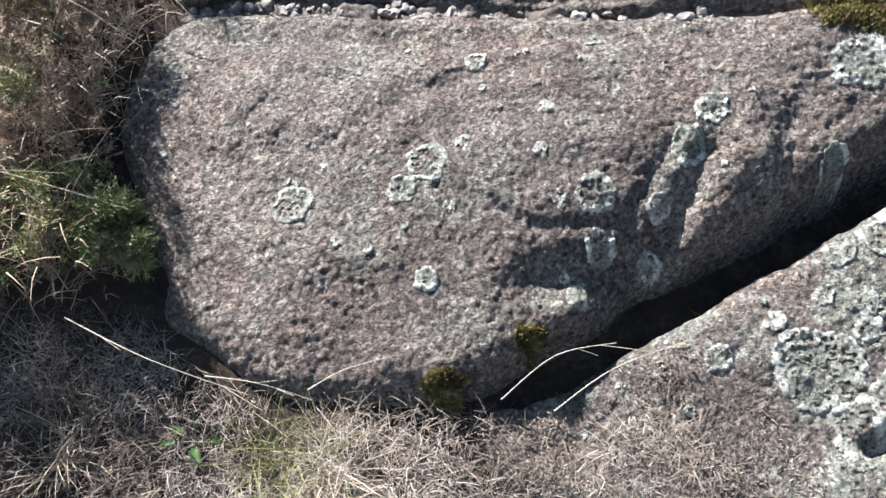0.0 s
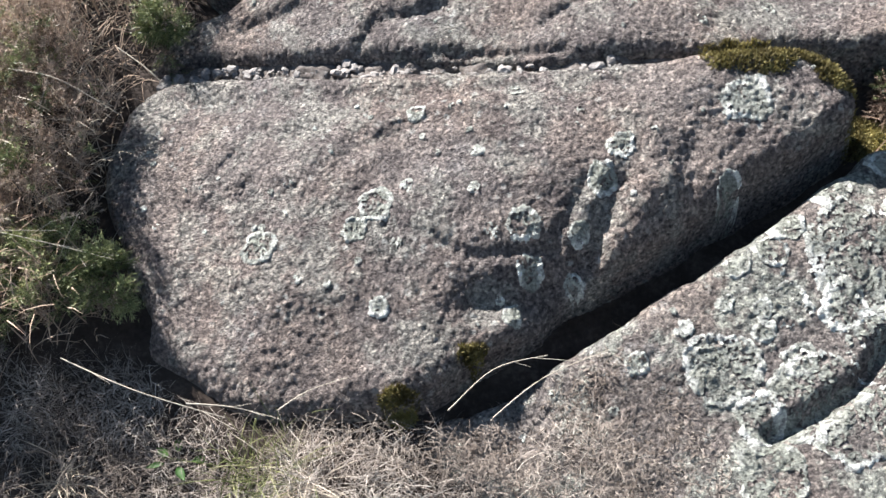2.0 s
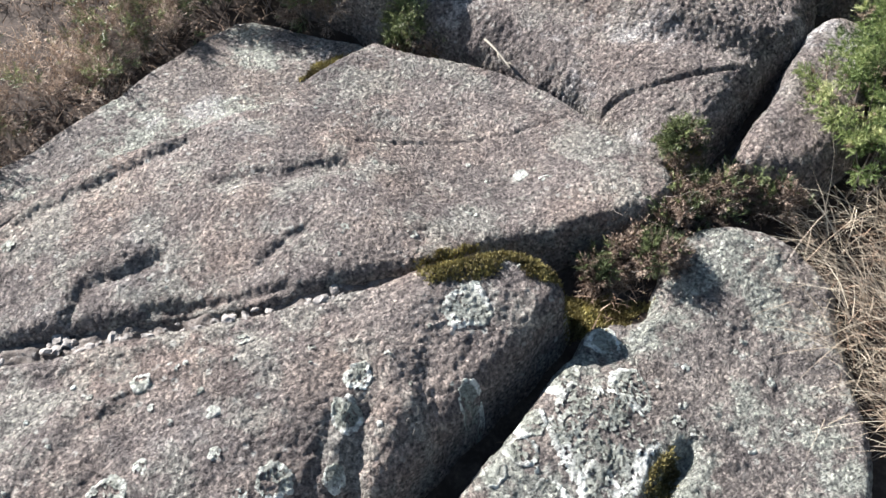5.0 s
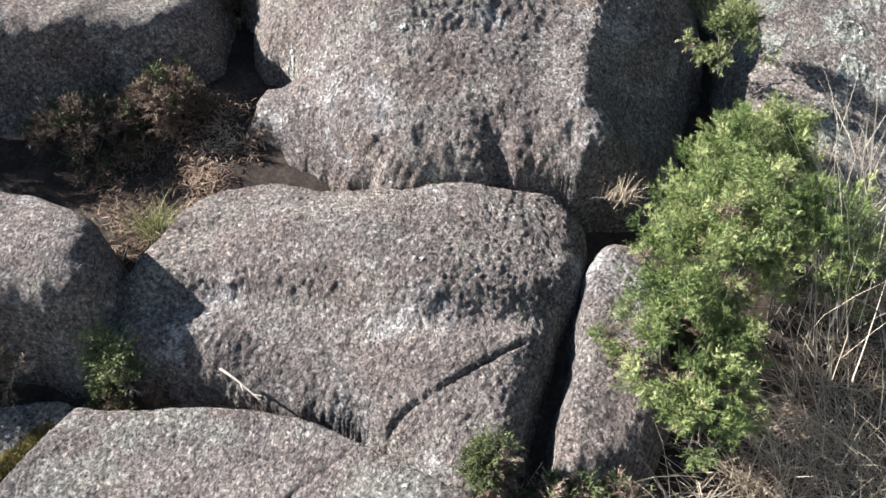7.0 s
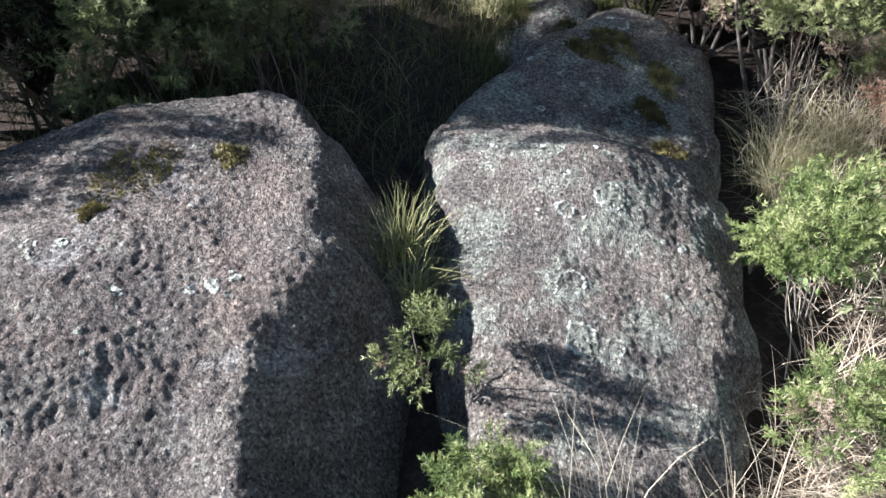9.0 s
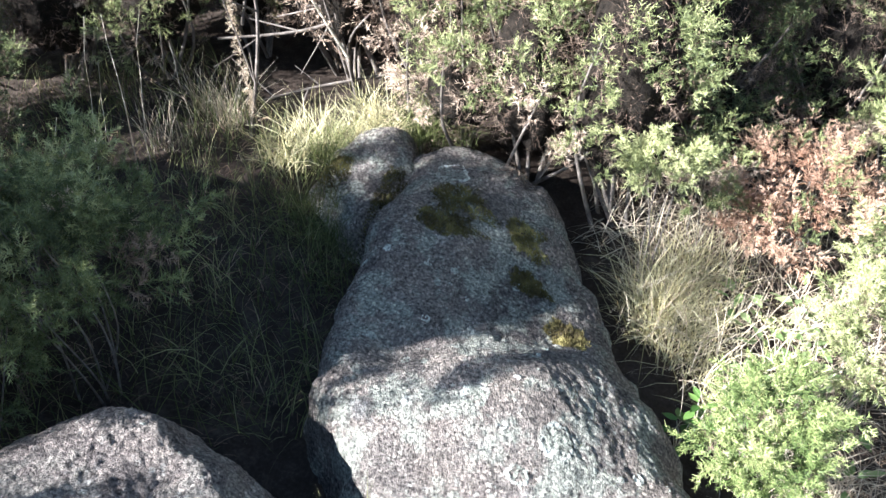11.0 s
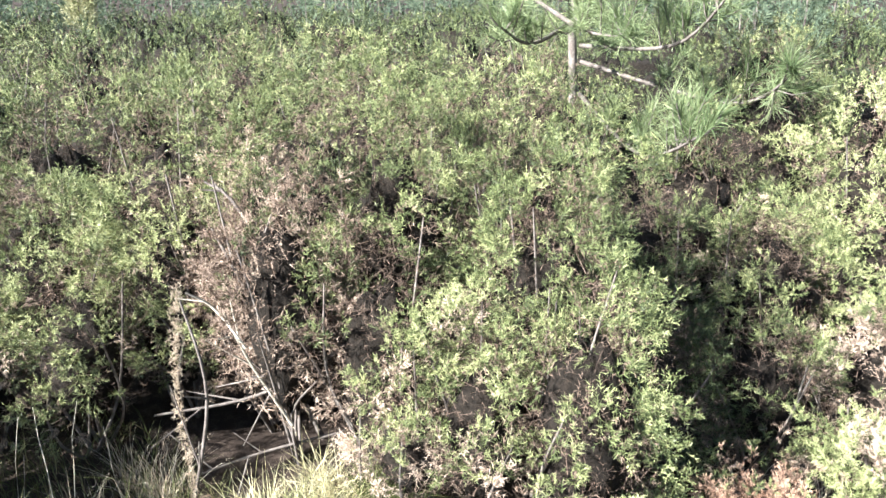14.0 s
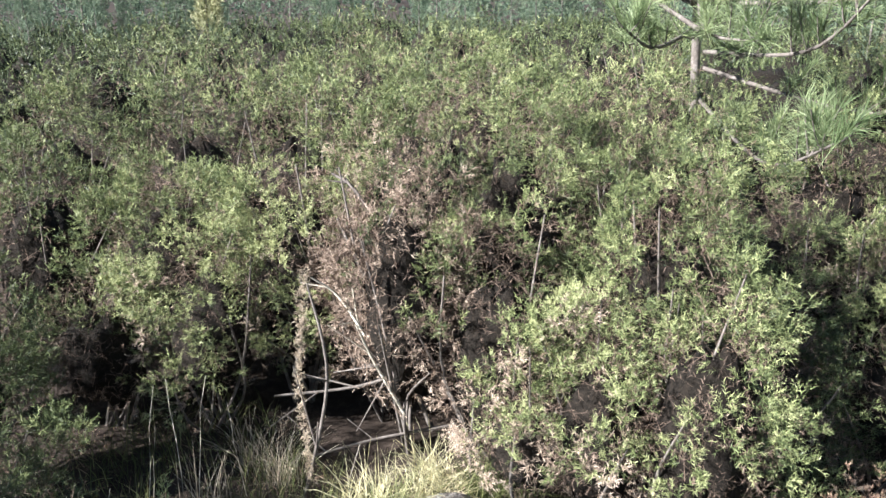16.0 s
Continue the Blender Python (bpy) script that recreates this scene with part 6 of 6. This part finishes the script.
def near_pine():
    """The young pine behind the gorse: a leaning trunk, limbs and long-needled shoots."""
    rng = np.random.default_rng(31)
    x, y = 7.62, 0.95
    base = float(ground_z([(x, y)])[0])
    ob = thing("pine_tree", "young pine with long green needles and grey limbs", "tree", (x, y, base))
    o = np.array((x, y, base))
    trunk = spline([(x, y, base - 0.1), (x - 0.02, y + 0.03, 1.6), (x, y + 0.1, 2.7), (x - 0.05, y + 0.16, 3.6), (x, y + 0.2, 4.6)], 6, False) - o
    v, f = tube(trunk, np.linspace(0.036, 0.012, len(trunk)), 8)
    part("trunk", mesh_of("trunk", v, f, BARK), ob)
    limbs = [((x, y + 0.08, 2.5), (7.0, 1.07, 2.18), (6.1, 0.95, 2.2)), ((7.0, 1.1, 2.18), (7.3, 1.45, 2.42), (7.6, 1.75, 2.75)), ((x, y, 1.7), (6.5, 0.8, 1.55), (5.45, 0.80, 1.88)), ((x, y + 0.1, 2.7), (7.3, 0.6, 2.9), (7.1, 0.1, 3.1)),
             ((x, y + 0.1, 2.65), (7.5, 1.35, 2.95), (7.35, 1.75, 3.05)), ((x, y + 0.1, 2.75), (7.4, 0.85, 3.2), (7.2, 0.75, 3.5)), ((x, y + 0.1, 2.3), (7.0, 0.3, 2.35), (6.5, -0.1, 2.6)), ((x, y, 2.0), (6.7, 0.6, 2.1), (6.1, 0.5, 2.45)),
             ((x, y, 2.1), (6.9, 0.9, 2.45), (6.3, 1.3, 2.5)), ((x, y + 0.1, 3.0), (7.5, 1.5, 3.35), (7.4, 1.9, 3.4)), ((x, y + 0.1, 2.9), (7.8, 0.3, 3.1), (7.7, -0.2, 3.3)), ((x, y, 1.9), (6.9, 0.2, 1.75), (6.3, 0.1, 2.0)), ((x, y, 2.2), (6.8, 1.35, 2.1), (6.2, 1.6, 2.25))]
    for k in range(15):
        a, z = k * 2.4 + rng.uniform(0, 0.8), rng.uniform(2.25, 3.3)
        r, up = rng.uniform(0.45, 1.05), rng.uniform(0.35, 0.9)
        limbs.append(((x, y + 0.1, z), (x + 0.55 * r * math.cos(a), y + 0.1 + 0.55 * r * math.sin(a), z + 0.25 * up), (x + r * math.cos(a), y + 0.1 + r * math.sin(a), z + up)))
    total, twigs = [], []
    for a, b, c in limbs:
        path = spline([a, b, c], 7, False)
        v, f = tube(path - o, np.linspace(0.016, 0.005, len(path)), 6)
        part("limb", mesh_of("limb", v, f, BARK), ob)
        for s in np.linspace(0.35, 1, 8):
            p = path[int(s * (len(path) - 1))]
            main = unit(path[-1] - path[-4])
            for _ in range(2 if s < 1 else 1):
                d = unit(main * 0.6 + rng.normal(0, 0.5, 3) + (0, 0, 0.8))
                ln = rng.uniform(0.12, 0.30) if s < 1 else 0.10
                q = np.array([p, p + d * ln * 0.5 + (0, 0, -0.012), p + d * ln + (0, 0, 0.02)])
                twigs.append(tube(q - o, [0.005, 0.004, 0.003], 4))
                for u in (0.45, 0.72, 1.0):
                    total.append((*(q[0] + (q[2] - q[0]) * u), *d))
    v, f = joined(twigs)
    tagged(part("shoot_mass", mesh_of("shoot_mass", v, f, BARK), ob), kind="stuff")
    total = np.array(total)
    tone = np.repeat(np.clip(rng.normal(0.55, 0.15, len(total) // 3), 0, 0.9), 3)
    for lo in range(0, len(total), 120):
        p, a = total[lo:lo + 120, :3], total[lo:lo + 120, 3:]
        v, f, t = needles(p - o, a, 34, 0.13, 0.0015, rng, tone[lo:lo + 120])
        part("needles", mesh_of("needles", v, f, PINE, False, t), ob, "long green needles in brush-like tufts")


near_pine()


def far_tree(seed, height, width, kind):
    """A tree for the middle distance: trunk, whorls of limbs and many small clumps of leaves."""
    rng = np.random.default_rng(seed)
    ob = thing("pine_tree" if kind != "pale" else "eucalyptus_tree", {"pine": "slender young pine in a plantation", "spire": "dark narrow conifer above the woods", "pale": "pale yellow-green young eucalyptus"}[kind], "tree", (0, 0, -200), "distant trees")
    path = spline([(0, 0, -0.3), (rng.normal(0, 0.1), rng.normal(0, 0.1), height * 0.5), (rng.normal(0, 0.15), rng.normal(0, 0.15), height)], 5, False)
    v, f = tube(path, np.linspace(0.012, 0.003, len(path)) * height, 6)
    part("trunk", mesh_of("trunk", v, f, BARK), ob)
    n = 260 if seed < 506 else 800
    u = rng.uniform(0.15 if kind != "pale" else 0.35, 1, n) ** 0.8
    prof = {"pine": (1.02 - u) ** 0.75 * 1.2, "spire": 1.05 - u, "pale": np.sin(np.pi * np.clip(u, 0, 1)) ** 0.5}[kind]
    a = rng.uniform(0, 2 * np.pi, n)
    side = 0.35 + 0.65 * np.clip(fbm(np.c_[np.cos(a) * 1.5, np.sin(a) * 1.5, u * 6 + seed], 0.8, 2, 0.5, seed) + 0.5, 0, 1)
    r = width * prof * side * rng.uniform(0.1, 1, n) ** 0.7
    p = np.c_[r * np.cos(a), r * np.sin(a), u * height + 0.35 * r]
    out = unit(np.c_[np.cos(a) * 0.8, np.sin(a) * 0.8, rng.uniform(0.2, 1.6, n)])
    v, t = sprig_arrays(p, out, *((0.24 + 0.02 * height, 9, 0.15 + 0.01 * height, 0.010 + 0.001 * height) if seed < 506 else (0.22, 11, 0.16, 0.008)), rng, np.clip(rng.normal(0.5 if kind != "spire" else 0.2, 0.2, n), 0, 0.9))
    part("crown", mesh_of("crown", v, np.arange(len(v)).reshape(-1, 3), FAR_PALE if kind == "pale" else FAR_PINE, False, t), ob)
    return ob


FAR_PINE = plant("distant_pine_green", [(0.0, (0.040, 0.066, 0.048)), (0.5, (0.10, 0.138, 0.092)), (1.15, (0.20, 0.24, 0.15))], 0.8, 0.2)
FAR_PALE = plant("pale_leaf_yellow", [(0.0, (0.16, 0.17, 0.07)), (0.5, (0.28, 0.28, 0.14)), (1.15, (0.45, 0.43, 0.26))], 0.7, 0.3)
kinds = [far_tree(501, 3.4, 0.9, "pine"), far_tree(502, 4.2, 1.2, "pine"), far_tree(503, 5.0, 1.3, "pine"), far_tree(504, 5.5, 0.8, "spire"), far_tree(505, 3.0, 0.42, "pale"), far_tree(506, 4.2, 1.2, "pine")]
rng = np.random.default_rng(12)


def place(ob, x, y, tall, top):
    """A copy that stands on the ground and ends at a given height."""
    g = float(ground_z([(x, y)])[0])
    copy_thing(ob, pose(x, y, g, 0, 0, rng.uniform(0, 360)) @ Matrix.Diagonal((*[(top - g) / tall * (rng.uniform(0.7, 1.1) if tall > 3.2 else 0.9)] * 2, (top - g) / tall, 1)))


place(kinds[4], 19.0, 8.9, 3.0, 2.5)
place(kinds[3], 52.0, 7.0, 5.5, 4.3)
place(kinds[3], 63.0, 18.5, 5.5, 3.9)
place(kinds[3], 64.0, 17.2, 5.5, 3.6)
TALL = (3.4, 4.2, 5.0, 5.5)
for k in range(64):
    r = 17 + 30 * rng.random() ** 0.9
    a = rng.uniform(-0.62, 0.66)
    x, y = 2.2 + r * math.cos(a), 1.9 + r * math.sin(a)
    if math.hypot(x - 17.5, y - 8.3) < 4.5:
        continue
    top = 1.75 + 0.010 * r + rng.normal(0, 0.42) + (0.6 + 0.015 * r if a < -0.2 else 0) + (0.7 if rng.random() < 0.05 else 0)
    i = int(rng.integers(3)) if rng.random() > 0.05 else 3
    place(kinds[i], x, y, TALL[i], top)
for x, y, top in ((15.5, -4.0, 3.2), (17.0, -6.6, 4.2), (16.5, -7.4, 3.8), (18.5, -5.2, 3.6)):
    place(kinds[5], x, y, 4.2, top)
for ob in kinds:
    for o in (*ob.children_recursive, ob):
        bpy.data.objects.remove(o)


# a gorse heath that carries the bushes back to the trees
def heath_mounds():
    rng = np.random.default_rng(19)
    n = 760
    r = 6.8 + 30 * rng.random(n) ** 1.35
    a = rng.uniform(-0.66, 0.74, n)
    xy = np.c_[2.2 + r * np.cos(a), 1.9 + r * np.sin(a)]
    keep = ~((xy[:, 0] < 9.3) & (xy[:, 1] > -1.6) & (xy[:, 1] < 5.2))
    xy, r = xy[keep], r[keep]
    g = ground_z(xy)
    wide = rng.uniform(0.35, 0.75, len(xy)) * (1 + 0.012 * r)
    high = np.clip(1.25 + 0.35 * fbm(np.c_[xy, g * 0], 3.0, 2, 0.5, 6) + rng.normal(0, 0.18, len(xy)), 0.7, 1.5)
    cores, tips, ways, tones, sizes = [], [], [], [], []
    k = 0
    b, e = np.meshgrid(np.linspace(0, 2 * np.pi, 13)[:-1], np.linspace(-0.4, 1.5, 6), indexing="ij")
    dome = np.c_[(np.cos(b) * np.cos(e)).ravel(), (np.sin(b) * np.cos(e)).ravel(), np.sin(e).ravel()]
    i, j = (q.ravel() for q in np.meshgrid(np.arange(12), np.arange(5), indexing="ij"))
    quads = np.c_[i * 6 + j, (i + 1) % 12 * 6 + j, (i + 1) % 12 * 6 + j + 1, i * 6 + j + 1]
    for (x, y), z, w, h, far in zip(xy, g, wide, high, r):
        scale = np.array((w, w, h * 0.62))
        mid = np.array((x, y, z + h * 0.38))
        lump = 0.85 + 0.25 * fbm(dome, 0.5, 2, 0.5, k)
        # near-black dome added inside each mound for the shade between its tips
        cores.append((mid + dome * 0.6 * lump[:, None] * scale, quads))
        m = int(np.clip(520 / far * w**2 * 4.5, 34, 90))
        d = unit(rng.normal(0, 1, (m * 2, 3)))
        d = d[d[:, 2] > -0.25][:m]
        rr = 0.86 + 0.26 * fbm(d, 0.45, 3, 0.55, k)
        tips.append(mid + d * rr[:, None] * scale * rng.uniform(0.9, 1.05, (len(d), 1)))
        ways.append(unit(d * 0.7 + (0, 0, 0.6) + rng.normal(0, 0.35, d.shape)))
        # tips in hollows toned darker than on bulges, shade put into the colour
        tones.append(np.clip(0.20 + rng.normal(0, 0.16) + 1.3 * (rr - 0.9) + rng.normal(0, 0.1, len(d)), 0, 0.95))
        sizes.append(np.full(len(d), 0.085 * (1 + 0.035 * (far - 7))))
        k += 1
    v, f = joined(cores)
    tagged(new("heath_core", mesh_of("heath_core", v, f, CORE)), "near-black domes added as shade inside distant gorse bushes", "scrub", kind="stuff")
    size, tips, ways, tones = np.concatenate(sizes), np.vstack(tips), np.vstack(ways), np.concatenate(tones)
    vs, ts = [], []
    for lo, hi, spine, width in ((0, 0.105, 0.036, 0.005), (0.105, 0.14, 0.045, 0.009), (0.14, 9, 0.07, 0.019)):
        m = (size >= lo) & (size < hi)
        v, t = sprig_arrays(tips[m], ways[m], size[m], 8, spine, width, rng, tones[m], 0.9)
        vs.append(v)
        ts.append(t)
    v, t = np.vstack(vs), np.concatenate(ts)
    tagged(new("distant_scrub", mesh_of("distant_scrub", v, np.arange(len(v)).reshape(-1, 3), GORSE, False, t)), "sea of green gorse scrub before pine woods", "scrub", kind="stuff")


heath_mounds()


def far_woods():
    """Conifers without number on the slopes behind: each a tapering stack of drooping sprays."""
    rng = np.random.default_rng(29)
    n = 950
    r = 40 + 230 * rng.random(n) ** 1.25
    a = rng.uniform(-0.66, 0.72, n)
    xy = np.c_[2.2 + r * np.cos(a), 1.9 + r * np.sin(a)]
    g = ground_z(xy)
    top = 1.75 + 0.0125 * r + rng.normal(0, 0.36, n) * (1 + r / 110) + np.where(a < -0.2, 0.5 + 0.012 * r, 0.0) + np.where(rng.random(n) < 0.04, 0.016 * r, 0.0)
    h = top - g
    wide = h * rng.uniform(0.20, 0.38, n)
    per = 42
    u = 0.12 + 0.88 * (np.arange(per) + rng.random((n, per))) / per
    b = rng.uniform(0, 2 * np.pi, (n, per))
    q = wide[:, None] * (1.0 - u) ** 0.85 * rng.uniform(0.15, 1.0, (n, per)) ** 0.7
    out = np.stack([np.cos(b), np.sin(b), np.zeros_like(b)], -1)
    p = np.concatenate([xy[:, None] + out[..., :2] * q[..., None], (g[:, None] + 0.94 * u * h[:, None])[..., None]], -1).reshape(-1, 3)
    d = unit(out * 1.0 + np.array((0, 0, 0.5)) + rng.normal(0, 0.3, out.shape)).reshape(-1, 3)
    # tone rises with height: light on the treetops is painted in
    tone = np.clip(np.clip(rng.normal(0.16, 0.2, (n, 1)), 0.0, 0.9) + 0.28 * u + rng.normal(0, 0.12, (n, per)), 0, 0.95).ravel()
    near = np.repeat(r < 90, per)
    vs, ts = [], []
    for m, ln, spine, width in ((near, 0.22, 0.20, 0.045), (~near, 0.36, 0.34, 0.10)):
        v, t = sprig_arrays(p[m], d[m], ln, 7, spine, width, rng, tone[m], 1.0)
        vs.append(v)
        ts.append(t)
    v, t = np.vstack(vs), np.concatenate(ts)
    tagged(new("far_woods", mesh_of("far_woods", v, np.arange(len(v)).reshape(-1, 3), FAR_PINE, False, t)), "dense young conifer wood on a distant slope", "woods", kind="stuff")


far_woods()


def hills():
    """A ridge at the edge of sight; its blue haze is painted as glowing colour."""
    mat, nt, bsdf = nodes_of("ridge_painted_haze", 1.0)
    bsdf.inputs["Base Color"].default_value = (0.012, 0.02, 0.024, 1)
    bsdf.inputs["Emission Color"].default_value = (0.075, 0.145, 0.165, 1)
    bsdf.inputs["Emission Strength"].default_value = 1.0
    a = np.linspace(-1.2, 1.3, 240)
    top = 52 + 5 * fbm(np.c_[a * 3, a * 0, a * 0], 0.8, 4, 0.5, 2) + 10 * np.exp(-((a + 0.12) / 0.2) ** 2)
    rows = [np.c_[1500 * np.cos(a), 1500 * np.sin(a), np.full(240, -40.0)], np.c_[1580 * np.cos(a), 1580 * np.sin(a), top], np.c_[1700 * np.cos(a), 1700 * np.sin(a), np.full(240, -40.0)]]
    i = np.arange(239)
    f = np.concatenate([np.c_[i + k * 240, i + 1 + k * 240, i + 241 + k * 240, i + 240 + k * 240] for k in range(2)])
    tagged(new("backdrop_hills", mesh_of("backdrop_hills", np.vstack(rows), f, mat)), "low hills on the horizon, their blue haze painted as glow", "hills", kind="structure")


hills()
